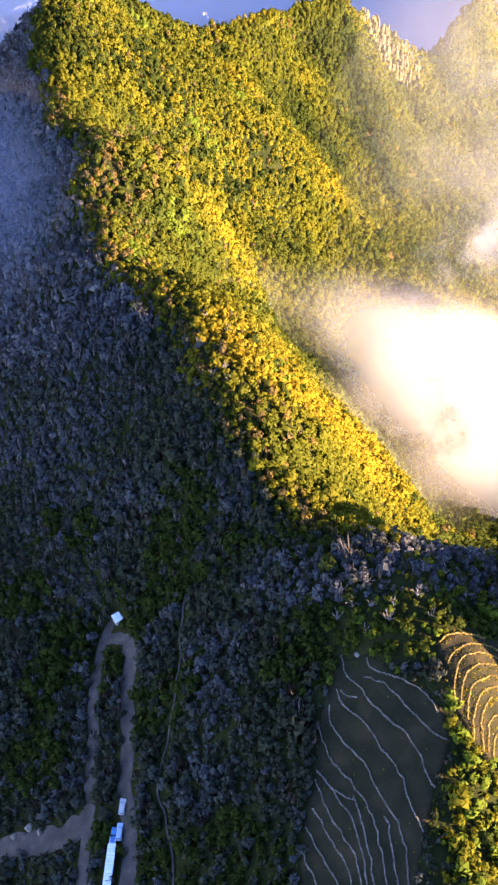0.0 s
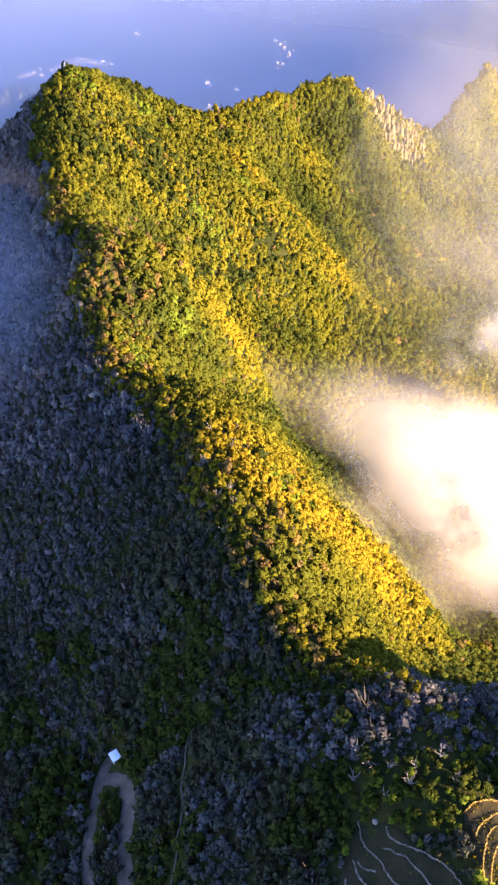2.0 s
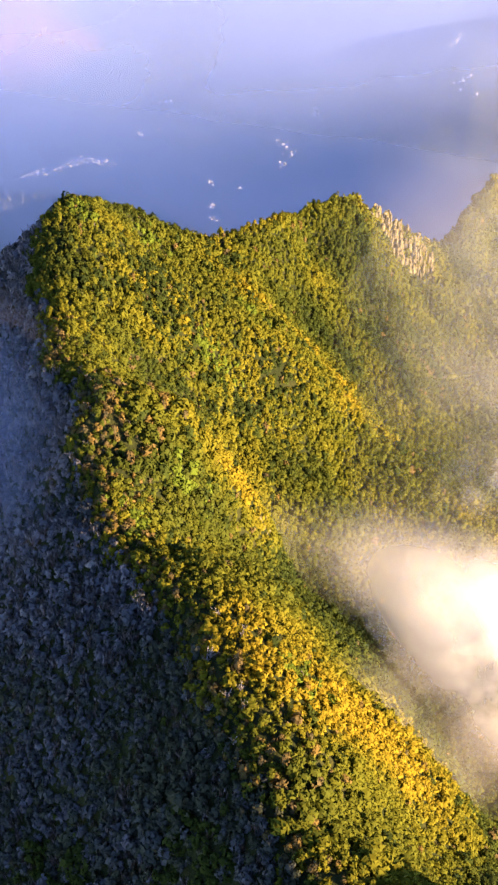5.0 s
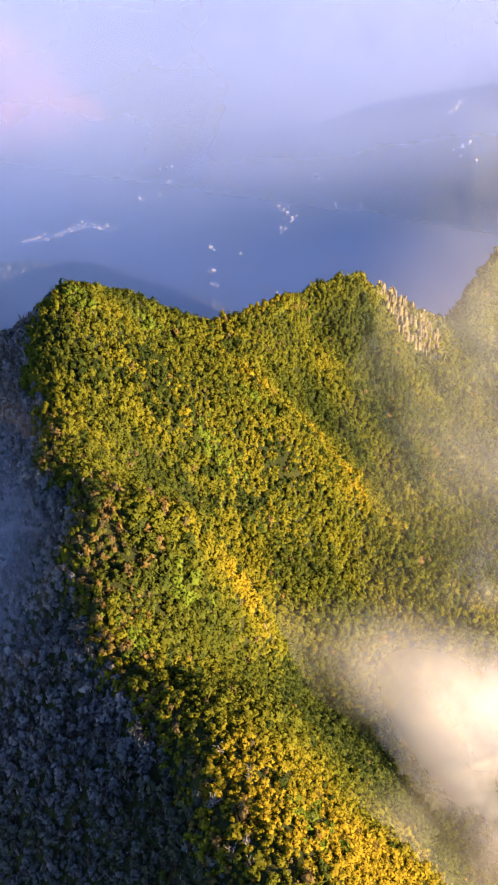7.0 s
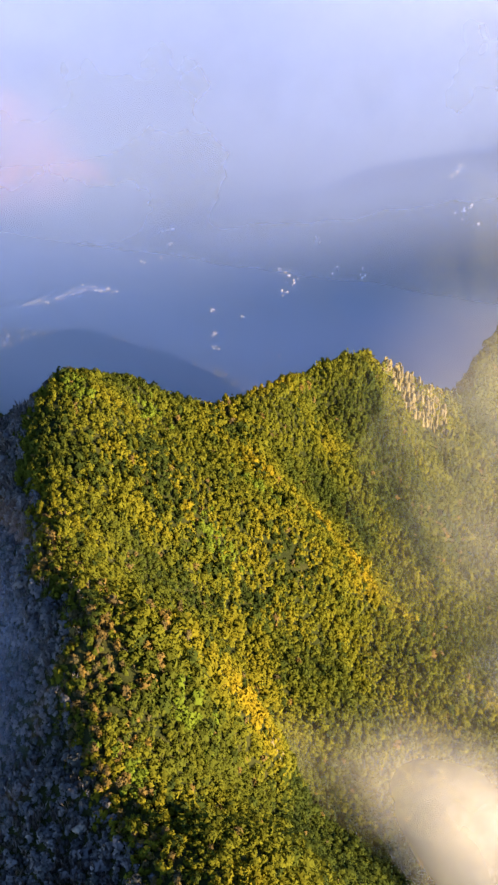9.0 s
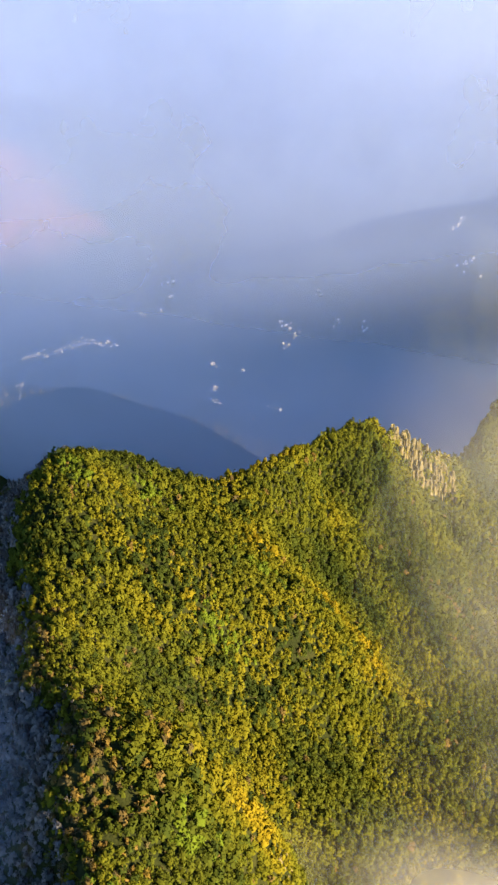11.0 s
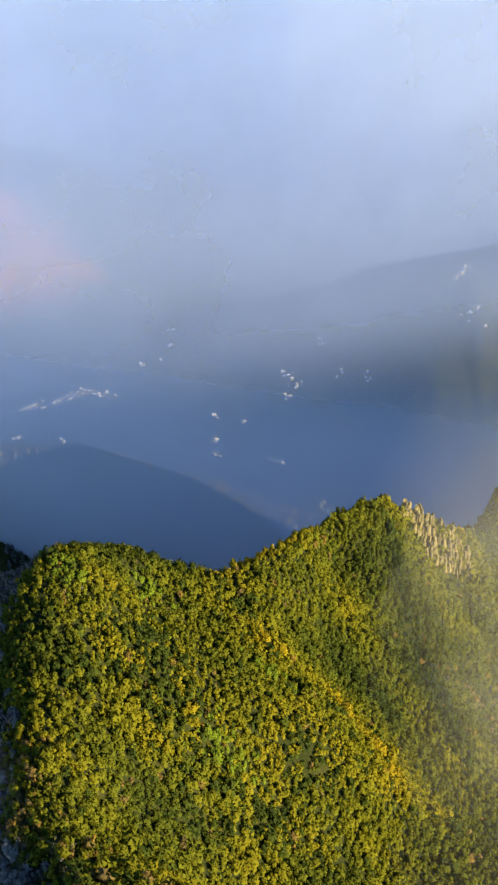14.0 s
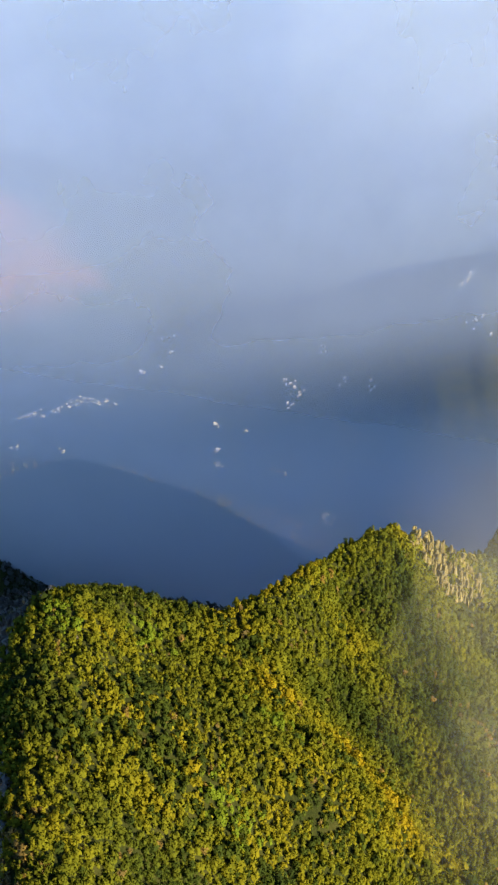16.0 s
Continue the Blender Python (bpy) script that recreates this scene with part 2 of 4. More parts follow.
FACE = [(51, 556, 13), (-14, 560, 80), (29, 614, 39), (66, 606, -1), (43, 579, 29), (89, 680, -6), (66, 606, -1), (114, 690, -32), (130, 632, -63), (117, 572, -49)]
FACE_FAR = [(131, 738, -37), (156, 687, -64), (177, 772, -75), (230, 830, -100)]
# Added hill out of view, its profile shaped to cast the shoulder's shadow.
UNSEEN_HILL = [(112, 60, 158), (112, 98, 177), (112, 106, 185), (112, 112, 194), (112, 117, 201), (112, 122, 202), (112, 127, 199), (112, 131, 189), (112, 135, 187), (112, 144, 187), (112, 150, 183), (112, 157, 176), (112, 162, 168), (112, 169, 150), (112, 180, 112)]
SHOULDER_EAST = [(60, 20, 150), (74, 90, 156), (76, 146, 162), (56, 152, 166), (46, 180, 130), (56, 192, 106), (66, 202, 92), (80, 206, 72)]
BAY = [(17.6, 195.7, 146), (24.6, 196.8, 139), (34.4, 201.5, 122), (47, 216, 97), (28.4, 174.5, 152), (26, 182, 149), (10.9, 203, 155.5), (21.8, 213, 144.5), (33.4, 159, 167), (36, 180, 142)]
TERRACE = [(12, 77, 154), (34, 73, 164), (16, 103, 158), (28, 120, 166), (20, 147, 169)]
WEST = [(-20, 86, 128), (-24, 105, 126), (-21, 129, 131), (-3, 162, 148), (-25, 175, 131), (-34, 200, 133), (-27, 256, 151), (-67, 264, 131)]
ROAD_BENCH = [(-42, 60, 110), (-42, 94, 112), (-32, 94, 115), (-41, 130, 110), (-30, 130, 118), (-41, 166, 108)]
WEST_LOW = [(-70, 40, 86), (-70, 103, 86), (-65, 126, 90), (-74, 195, 94), (-72, 224, 110), (-87, 321, 130), (-116, 440, 116), (-124, 485, 114), (-114, 526, 110)]
WEST_FOOT = [(-160, 20, 10), (-160, 130, 20), (-165, 230, 36), (-180, 330, 52), (-200, 440, 44), (-205, 530, 40)]
BACK_SLOPE = [(-135, 582, 60), (-72, 574, 76), (-38, 584, 46), (4, 626, 32), (40, 674, 12), (68, 706, -8), (96, 732, -38), (126, 760, -68), (150, 794, -80), (176, 850, -92)]
BACK_FOOT = [(-200, 640, -30), (-90, 640, 20), (-20, 680, -30), (40, 750, -75), (110, 820, -140), (200, 960, -320)]
BACK_DEEP = [(-190, 860, -175), (0, 890, -300), (140, 940, -340), (260, 1020, -340)]
EAST_FOOT = [(200, 60, 40), (190, 200, 0), (180, 330, -30), (210, 440, -70), (300, 560, -150), (340, 700, -220), (420, 860, -300)]
LINES = [CREST, SPUR, SPUR_EDGE, SPUR_BACK, HOLLOW, KNOB, KNOB_BACK, GULLY, RIB, RIB_FOOT, SIDE, FACE_FAR, SHOULDER_EAST[:4], SHOULDER_EAST[4:], UNSEEN_HILL, BACK_SLOPE, WEST_LOW, WEST_FOOT, BACK_FOOT, BACK_DEEP, EAST_FOOT]
KNOB_SIDE = [(-56, 330, 147), (-44, 310, 141), (-42, 286, 143), (-29, 344, 133), (-6, 345, 94), (0, 258, 145), (-76, 256, 122)]
CREST_WEST = [(x - 9, y - 2, z - 10) for x, y, z in CREST if 205 < y < 512]
SPOTS = FACE + BAY + CREST_WEST + TERRACE + WEST + ROAD_BENCH + KNOB_SIDE


def along(line, step=13.0):
    """Points at even steps along a line."""
    out = [line[0]]
    for a, b in zip(line, line[1:]):
        n = max(1, int(math.dist(a[:2], b[:2]) / step))
        out += [tuple(a[i] + (b[i] - a[i]) * k / n for i in range(3)) for k in range(1, n + 1)]
    return out


def spanned(lines, spots, soft):
    """Weights of a smooth surface through the lines and spots."""
    p = np.array(sorted(set([q for l in lines for q in along(l)] + list(spots))), float)
    d = np.hypot(p[:, None, 0] - p[None, :, 0], p[:, None, 1] - p[None, :, 1])
    n = len(p)
    a = np.zeros((n + 3, n + 3))
    a[:n, :n] = -np.sqrt(d * d + 16.0)
    a[:n, :n] += soft * np.eye(n)
    a[:n, n:] = np.c_[np.ones(n), p[:, :2] / 100]
    a[n:, :n] = a[:n, n:].T
    w = np.linalg.solve(a, np.r_[p[:, 2], 0, 0, 0])
    return p, w


LAND = spanned(LINES, SPOTS, 2.0)


def land(x, y):
    """Height of the smooth mountain at arrays x, y."""
    p, w = LAND
    x, y = np.asarray(x, float), np.asarray(y, float)
    z = w[-3] + w[-2] * x / 100 + w[-1] * y / 100
    for (px, py, _), k in zip(p, w):
        z = z - k * np.sqrt((x - px) ** 2 + (y - py) ** 2 + 16.0)
    return z


FAR_CREST_X, FAR_CREST_Y = np.array([c[:2] for c in CREST if c[1] > 545], float).T

# far ridges: (line, fall per metre)
FAR_RIDGES = [
    ([(-900, 980, 60), (-560, 1010, -90), (-300, 1050, -168), (-190, 1085, -200), (-60, 1120, -272), (40, 1170, -400)], 0.75),
    ([(1100, 1500, -60), (700, 1600, -200), (305, 1640, -290), (200, 1700, -360)], 0.38),
    ([(-1800, 2600, 300), (-1100, 2350, 0), (-760, 2200, -180), (-540, 2080, -290), (-330, 1980, -395)], 0.5),
    ([(-2400, 3300, 420), (-900, 3150, 60), (-420, 2950, -90), (-80, 2750, -300)], 0.55),
    ([(-600, 3900, 250), (200, 3800, 60), (900, 3500, 120), (2000, 3300, 420)], 0.5),
    ([(-2600, 4500, 700), (0, 4500, 420), (2600, 4500, 700)], 0.5),
]


def far_land(x, y):
    z = -432 + 14 * fractal(x, y, 420, 3)
    rough = fractal(x, y, 300, 11, 5)
    for line, fall in FAR_RIDGES:
        best = np.full(np.shape(x), -1e9)
        for (ax, ay, az), (bx, by, bz) in zip(line, line[1:]):
            dx, dy = bx - ax, by - ay
            s = np.clip(((x - ax) * dx + (y - ay) * dy) / (dx * dx + dy * dy), 0, 1)
            d = np.hypot(x - ax - s * dx, y - ay - s * dy)
            best = np.maximum(best, az + s * (bz - az) - fall * d * (1 + 0.2 * rough))
        z = np.maximum(z, best) + 18 * np.log1p(np.exp(-np.abs(z - best) / 18))
    fold = 1 - 2 * np.abs(value_noise(x + 60 * rough, y * 0.45, 190, 83)) + 0.5 * value_noise(x, y * 0.6, 80, 84)
    return z + 10 * rough + 34 * fold * ramp01(z, -425, -300) * ramp01(y, 1250, 1500)


def ground(x, y):
    """Height of the ground anywhere."""
    x, y = np.asarray(x, float), np.asarray(y, float)
    out = np.hypot(np.maximum(np.maximum(-215 - x, x - 330), 0), np.maximum(np.maximum(-40 - y, y - 850 - 160 * ramp01(x, 120, 200)), 0))
    k = ramp01(out, 0, 200)
    near = land(np.clip(x, -420, 520), np.clip(y, -250, 1100)) - 1.0 + 1.1 * fractal(x, y, 22, 5, 3) + 0.5 * fractal(x, y, 7, 8, 2)
    near = near + 1.3 * fractal(x, y, 34, 71, 2) * ramp01(y, 215, 260)
    run, fall = x * 0.666 + y * 0.746, x * 0.746 - y * 0.666  # along the far crest, and down its face
    flute = 1 - 2 * np.abs(value_noise(run + 7 * value_noise(run, fall, 45, 74), fall * 0.22, 21, 73)) + 0.6 * value_noise(run, fall * 0.3, 9, 75)
    near = near + 2.4 * flute * ramp01(np.interp(x, FAR_CREST_X, FAR_CREST_Y) - y, 0, 16) * ramp01(y, 510, 560) * ramp01(x, -30, 0)
    return near * (1 - k) + far_land(x, y) * k


def sheet(name, xs, ys, height):
    """One mesh over the grid xs, ys."""
    gx, gy = np.meshgrid(xs, ys)
    co = np.stack([gx, gy, height(gx, gy)], -1).reshape(-1, 3)
    w, h = len(xs), len(ys)
    a = (np.arange(h - 1)[:, None] * w + np.arange(w - 1)[None, :]).ravel()
    return from_arrays(name, co, np.stack([a, a + 1, a + w + 1, a + w], -1), smooth=True)


def from_arrays(name, co, quads, smooth=False, tone=None, normal=None):
    """A mesh from arrays of corners and four-sided faces."""
    me = bpy.data.meshes.new(name)
    me.vertices.add(len(co))
    me.vertices.foreach_set("co", np.asarray(co, np.float32).ravel())
    k = quads.shape[1]
    me.loops.add(quads.size)
    me.loops.foreach_set("vertex_index", quads.astype(np.int32).ravel())
    me.polygons.add(len(quads))
    me.polygons.foreach_set("loop_start", np.arange(len(quads), dtype=np.int32) * k)
    me.polygons.foreach_set("use_smooth", np.full(len(quads), smooth))
    if tone is not None:
        me.attributes.new("tone", "FLOAT", "POINT").data.foreach_set("value", np.asarray(tone, np.float32))
    if normal is not None:
        me.attributes.new("custom_normal", "FLOAT_VECTOR", "POINT").data.foreach_set("vector", np.asarray(normal, np.float32).ravel())
    me.update(calc_edges=True)
    return me


def steps(near_lo, near_hi, step, lo, hi, grow=1.13):
    mid = list(np.arange(near_lo, near_hi + 0.01, step))
    s, left = step, [near_lo]
    while left[-1] > lo:
        s *= grow
        left.append(left[-1] - min(s, 60))
    s, right = step, [mid[-1]]
    while right[-1] < hi:
        s *= grow
        right.append(right[-1] + min(s, 60))
    return np.array(left[:0:-1] + mid + right[1:])


hill = tagged(new("ground", sheet("ground", steps(-200, 280, 3.2, -3000, 3000), steps(40, 880, 3.2, -900, 4900), ground)), "steep scrub-covered mountain ridge above a deep valley", "mountain", kind="structure")
hill.data.materials.append(GROUND)

# ---- scrub ----
rng = np.random.default_rng(7)


def tuft(n, seed, lumps=5, flat=1.0, leaf=0.2):
    """A bush of unit radius: small leaf sprays over a few rounded lumps, with a dark low skirt. Returns corners and three-sided faces."""
    r = np.random.default_rng(seed)
    centre = np.c_[r.uniform(-0.42, 0.42, (lumps, 2)), r.uniform(0.2, 1.0, lumps)]
    centre[0] = (0, 0, 0.9)
    radius = r.uniform(0.34, 0.6, lumps)
    i = r.choice(lumps, n, p=radius ** 2 / (radius ** 2).sum())
    d = r.normal(size=(n, 3))
    d[:, 2] = np.abs(d[:, 2]) - 0.35
    d /= np.linalg.norm(d, axis=1)[:, None]
    c = centre[i] + d * radius[i][:, None] * r.uniform(0.75, 1.15, (n, 1))
    c[:, 2] *= flat
    nrm = d + r.normal(size=(n, 3)) * 0.35
    nrm /= np.linalg.norm(nrm, axis=1)[:, None]
    soft = 0.7 * d + 0.9 * (c - (0, 0, 0.35 * flat)) + r.normal(size=(n, 3)) * 0.2
    soft /= np.linalg.norm(soft, axis=1)[:, None]
    u = np.cross(nrm, r.normal(size=(n, 3)))
    u /= np.linalg.norm(u, axis=1)[:, None]
    v = np.cross(nrm, u)
    s = leaf * r.uniform(0.6, 1.5, (n, 1))
    q = np.stack([c - u * s - v * s * 0.6, c + u * s - v * s * 0.5, c + v * s * 1.2 + nrm * 0.05], 1)
    a = np.arange(5) * np.pi * 0.4 + r.uniform(0, 1)
    b = a + np.pi * 0.4
    o = np.zeros(5)
    p0, p1 = np.c_[0.7 * np.cos(a), 0.7 * np.sin(a), o - 0.35], np.c_[0.7 * np.cos(b), 0.7 * np.sin(b), o - 0.35]
    p2 = np.c_[o, o, o + 0.95 * flat]
    q = np.concatenate([q, np.stack([p0, p1, p2], 1)])
    m = (a + b) / 2
    out = np.c_[np.cos(m), np.sin(m), o + 0.2] / 1.02
    soft = np.concatenate([soft, out])
    return q.reshape(-1, 3), np.arange(len(q) * 3).reshape(-1, 3), np.repeat(soft, 3, 0)


def twiggy(n, seed):
    """A leafless bush of unit radius: many thin upright twigs, forked from a few stems."""
    r = np.random.default_rng(seed)
    a = r.uniform(0, 2 * np.pi, n)
    lean = r.uniform(0.1, 0.6, n)
    stem = r.uniform(-0.45, 0.45, (5, 2))[r.integers(0, 5, n)]
    foot = np.c_[stem + r.uniform(-0.1, 0.1, (n, 2)), r.uniform(-0.1, 0.7, n)]
    tip = foot + np.c_[np.cos(a) * lean, np.sin(a) * lean, r.uniform(0.5, 1.1, n)]
    side = np.c_[-np.sin(a), np.cos(a), np.zeros(n)] * r.uniform(0.025, 0.075, (n, 1))
    q = np.stack([foot - side, foot + side, tip], 1)
    soft = np.c_[np.cos(a), np.sin(a), np.full(n, 0.8)] / 1.28
    return q.reshape(-1, 3), np.arange(len(q) * 3).reshape(-1, 3), np.repeat(soft, 3, 0)


def scatter(name, xy, size, tone, protos, label, mat=None, category="shrubs"):
    """Joins one bush at each place into a single mesh."""
    z = ground(xy[:, 0], xy[:, 1])
    pick = rng.integers(0, len(protos), len(xy))
    lean = np.c_[land(xy[:, 0] - 4, xy[:, 1]) - land(xy[:, 0] + 4, xy[:, 1]), land(xy[:, 0], xy[:, 1] - 4) - land(xy[:, 0], xy[:, 1] + 4), np.full(len(xy), 8.0)]
    lean *= 0.6 / np.linalg.norm(lean, axis=1)[:, None]
    cos, fcs, tns, nms, base = [], [], [], [], 0
    for k, (pc, pf, pn) in enumerate(protos):
        i = np.nonzero(pick == k)[0]
        if not len(i):
            continue
        a = rng.uniform(0, 2 * np.pi, len(i))
        ca, sa = np.cos(a), np.sin(a)
        s = size[i][:, None] * rng.uniform(0.85, 1.15, (len(i), 1))
        h = size[i][:, None] * rng.uniform(0.95, 1.6, (len(i), 1))
        x = (pc[None, :, 0] * ca[:, None] - pc[None, :, 1] * sa[:, None]) * s + xy[i, 0][:, None]
        y = (pc[None, :, 0] * sa[:, None] + pc[None, :, 1] * ca[:, None]) * s + xy[i, 1][:, None]
        zz = pc[None, :, 2] * h + z[i][:, None] - 0.1
        cos.append(np.stack([x, y, zz], -1).reshape(-1, 3))
        fcs.append((pf[None] + (np.arange(len(i)) * len(pc))[:, None, None] + base).reshape(-1, 3))
        tns.append(np.repeat(tone[i], len(pc)))
        nms.append(np.stack([pn[None, :, 0] * ca[:, None] - pn[None, :, 1] * sa[:, None], pn[None, :, 0] * sa[:, None] + pn[None, :, 1] * ca[:, None], np.broadcast_to(pn[None, :, 2], (len(i), len(pc)))], -1) + lean[i][:, None, :])
        nms[-1] = (nms[-1] / np.linalg.norm(nms[-1], axis=-1, keepdims=True)).reshape(-1, 3)
        base += len(i) * len(pc)
    ob = new(name, from_arrays(name, np.concatenate(cos), np.concatenate(fcs), smooth=True, tone=np.concatenate(tns), normal=np.concatenate(nms)))
    ob.data.materials.append(mat or LEAF)
    return tagged(ob, label, category, kind="stuff")


def places(x0, x1, y0, y1, step):
    """Jittered places, more of them where the ground is steep."""
    gx, gy = np.meshgrid(np.arange(x0, x1, step), np.arange(y0, y1, step))
    p = np.stack([gx, gy], -1).reshape(-1, 2)
    sx, sy = (land(p[:, 0] + 2, p[:, 1]) - land(p[:, 0] - 2, p[:, 1])) / 4, (land(p[:, 0], p[:, 1] + 2) - land(p[:, 0], p[:, 1] - 2)) / 4
    more = np.sqrt(1 + sx * sx + sy * sy) - 1
    p = np.concatenate([p, p[rng.uniform(size=len(p)) < more]])
    return p + rng.uniform(-0.5, 0.5, p.shape) * step


CREST_X = np.array([c[0] for c in CREST if c[1] < 525], float)
CREST_Y = np.array([c[1] for c in CREST if c[1] < 525], float)


def west(x, y):
    """Metres west of the main crest, for the part before its bend."""
    return np.interp(y, CREST_Y, CREST_X) - x


def in_fields(x, y):
    """The terraced fields, dark one and sunlit one."""
    dark = (x > np.interp(y, [70, 85, 98, 110, 124], [11.5, 12.5, 15.5, 17, 22])) & (x < np.interp(y, [70, 80, 90, 99, 106, 112, 117, 123], [36, 39, 42, 46, 45, 41.5, 35, 29.5])) & (y < 123)
    lit = (x > np.interp(y, [95, 99, 104, 108, 117, 123, 127], [54, 50, 48.8, 46.8, 45.8, 45, 52])) & (x < 74) & (y > 95) & (y < 127)
    return dark | lit


def off_line(x, y, line):
    """Metres from a line in the plan."""
    near = np.full(len(x), 1e9)
    for (ax, ay), (bx, by) in zip(line, line[1:]):
        dx, dy = bx - ax, by - ay
        s = np.clip(((x - ax) * dx + (y - ay) * dy) / (dx * dx + dy * dy + 1e-9), 0, 1)
        near = np.minimum(near, np.hypot(x - ax - s * dx, y - ay - s * dy))
    return near


def beside(x, y, line, reach):
    """Whether places lie within reach of a line in the plan."""
    return off_line(x, y, line) < reach


TRACK_WEST = [(-42, 168), (-45, 163), (-46, 158), (-46.6, 152), (-47.2, 144.2), (-46, 131.6), (-45.5, 122.1), (-44.9, 112.9), (-44.2, 103.6), (-44.3, 90.9), (-45, 70), (-44, 40)]
TRACK_EAST = [(-45, 160), (-40.8, 159.3), (-36.9, 155.5), (-35.2, 147.3), (-35.9, 137.9), (-34.7, 128.3), (-33.6, 119), (-34.2, 110.1), (-32.3, 102.1), (-31.3, 95.2), (-31, 80), (-33, 40)]
TRACK_SIDE = [(-44.3, 104.6), (-47.1, 101.6), (-58.6, 100.6), (-66, 104.5), (-76, 103)]
FOOTPATH = [(-18.4, 160), (-19.4, 156), (-19.1, 152), (-20.3, 148), (-19.4, 143), (-19.5, 138), (-20.5, 133), (-20.2, 128), (-21.4, 123), (-21.8, 117), (-23.6, 112), (-24.4, 105), (-23.2, 101), (-21.6, 98.4), (-20.9, 93), (-19.2, 88), (-18.7, 84), (-18, 70)]


def cleared(x, y):
    return in_fields(x, y) | (np.hypot(x + 41.2, y - 165.2) < 3.3) | beside(x, y, TRACK_WEST, 1.9) | beside(x, y, TRACK_EAST, 2.1) | beside(x, y, TRACK_SIDE, 3.6) | beside(x, y, FOOTPATH, 1.1) | beside(x, y, [(-38, 84), (-36.4, 92), (-34.5, 104)], 2.2)


NEAR = [tuft(54, s, leaf=0.22) for s in range(10)]
MIDDLE = [tuft(50, s, leaf=0.23) for s in range(20, 30)]
LOW = [tuft(14, s, lumps=3, flat=0.6, leaf=0.3) for s in range(70, 74)]
DISTANT = [tuft(32, s, leaf=0.28) for s in range(40, 46)]
BARE = [twiggy(44, s) for s in range(60, 66)]


def spot(x, y, cx, cy, rx, ry):
    return np.exp(-(((x - cx) / rx) ** 2 + ((y - cy) / ry) ** 2))


SKYLINE = [c[:2] for c in CREST if 545 < c[1] < 720]
GOLD_RIB = [(24, 520), (33, 512), (41, 505), (46, 496), (49, 486)]
LIME_RIB = [(-6, 522), (4, 528), (14, 528), (24, 520)]
# Lines of darker plant tone; RIB_SHADE paints in the rib's shade.
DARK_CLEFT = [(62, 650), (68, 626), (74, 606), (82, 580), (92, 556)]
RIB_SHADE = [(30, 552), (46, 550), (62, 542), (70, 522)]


def plant_tone(x, y):
    """0 dark green, 0.26 bright green, 0.4 olive, 0.68 gold, 0.78 rust, 0.94 shade-tinted grey, 1 pale grey."""
    n = len(x)
    patch, small = fractal(x, y, 42, 21, 3), fractal(x, y, 13, 31, 2)
    t = 0.36 + 0.17 * patch + 0.075 * small + rng.normal(0, 0.02, n)
    t += 0.25 * np.exp(-(off_line(x, y, GOLD_RIB) / 8) ** 2) + 0.08 * np.exp(-(off_line(x, y, LIME_RIB) / 8) ** 2)
    t += 0.24 * spot(x, y, 26, 222, 40, 34) + 0.10 * spot(x, y, -10, 272, 12, 16)
    # Gold along the knob's right edge: its sunlit rim put into plant tones.
    t += 0.15 * spot(x, y, -74, 410, 17, 18) + 0.16 * spot(x, y, -14, 354, 12, 8) + 0.17 * spot(x, y, -1, 346, 8, 14) + 0.10 * spot(x, y, -24, 300, 14, 12)
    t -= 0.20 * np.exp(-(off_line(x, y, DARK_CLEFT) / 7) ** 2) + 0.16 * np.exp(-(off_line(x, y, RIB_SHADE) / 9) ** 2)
    t -= 0.02 * spot(x, y, -38, 328, 22, 24) + 0.06 * spot(x, y, -20, 415, 30, 16)
    t += 0.10 * spot(x, y, 76, 498, 14, 12) - 0.03 * ramp01(y, 400, 450)
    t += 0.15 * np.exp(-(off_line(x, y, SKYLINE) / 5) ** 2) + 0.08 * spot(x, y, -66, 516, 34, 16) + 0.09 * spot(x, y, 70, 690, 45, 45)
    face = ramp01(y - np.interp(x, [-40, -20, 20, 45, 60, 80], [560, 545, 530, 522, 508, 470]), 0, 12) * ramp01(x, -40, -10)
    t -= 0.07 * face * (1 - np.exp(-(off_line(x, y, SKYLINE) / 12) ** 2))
    green = np.minimum(1, sum(spot(x, y, cx, cy, rx, ry) for cx, cy, rx, ry in ((-31, 333, 6, 6), (-44, 300, 4, 6), (-26, 455, 9, 7), (-8, 503, 9, 6), (-86, 503, 6, 9), (-58, 520, 6, 8), (10, 240, 5, 7))))
    dark = np.minimum(1, sum(spot(x, y, cx, cy, rx, ry) for cx, cy, rx, ry in ((-47, 466, 13, 18), (-52, 488, 8, 10), (-75, 453, 7, 8), (-7, 440, 16, 10), (-36, 297, 8, 7), (-34, 420, 12, 8), (-90, 470, 6, 8), (-20, 540, 9, 7), (8, 470, 9, 12))))
    t = np.where(rng.uniform(size=n) < 0.9 * dark, 0.10 + 0.05 * rng.normal(size=n), t)
    t = np.where(rng.uniform(size=n) < green, 0.735, np.minimum(t, 0.66))
    # Far side of the spur: its shade put into dark plant tones.
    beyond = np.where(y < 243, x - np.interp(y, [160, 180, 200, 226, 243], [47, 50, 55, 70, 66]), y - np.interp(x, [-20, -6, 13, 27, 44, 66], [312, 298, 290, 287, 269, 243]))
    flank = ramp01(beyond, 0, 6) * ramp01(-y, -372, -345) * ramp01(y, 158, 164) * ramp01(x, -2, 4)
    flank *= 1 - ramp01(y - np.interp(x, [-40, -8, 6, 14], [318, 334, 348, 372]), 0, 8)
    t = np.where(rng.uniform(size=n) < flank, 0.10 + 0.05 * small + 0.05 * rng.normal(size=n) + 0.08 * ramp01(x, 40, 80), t)
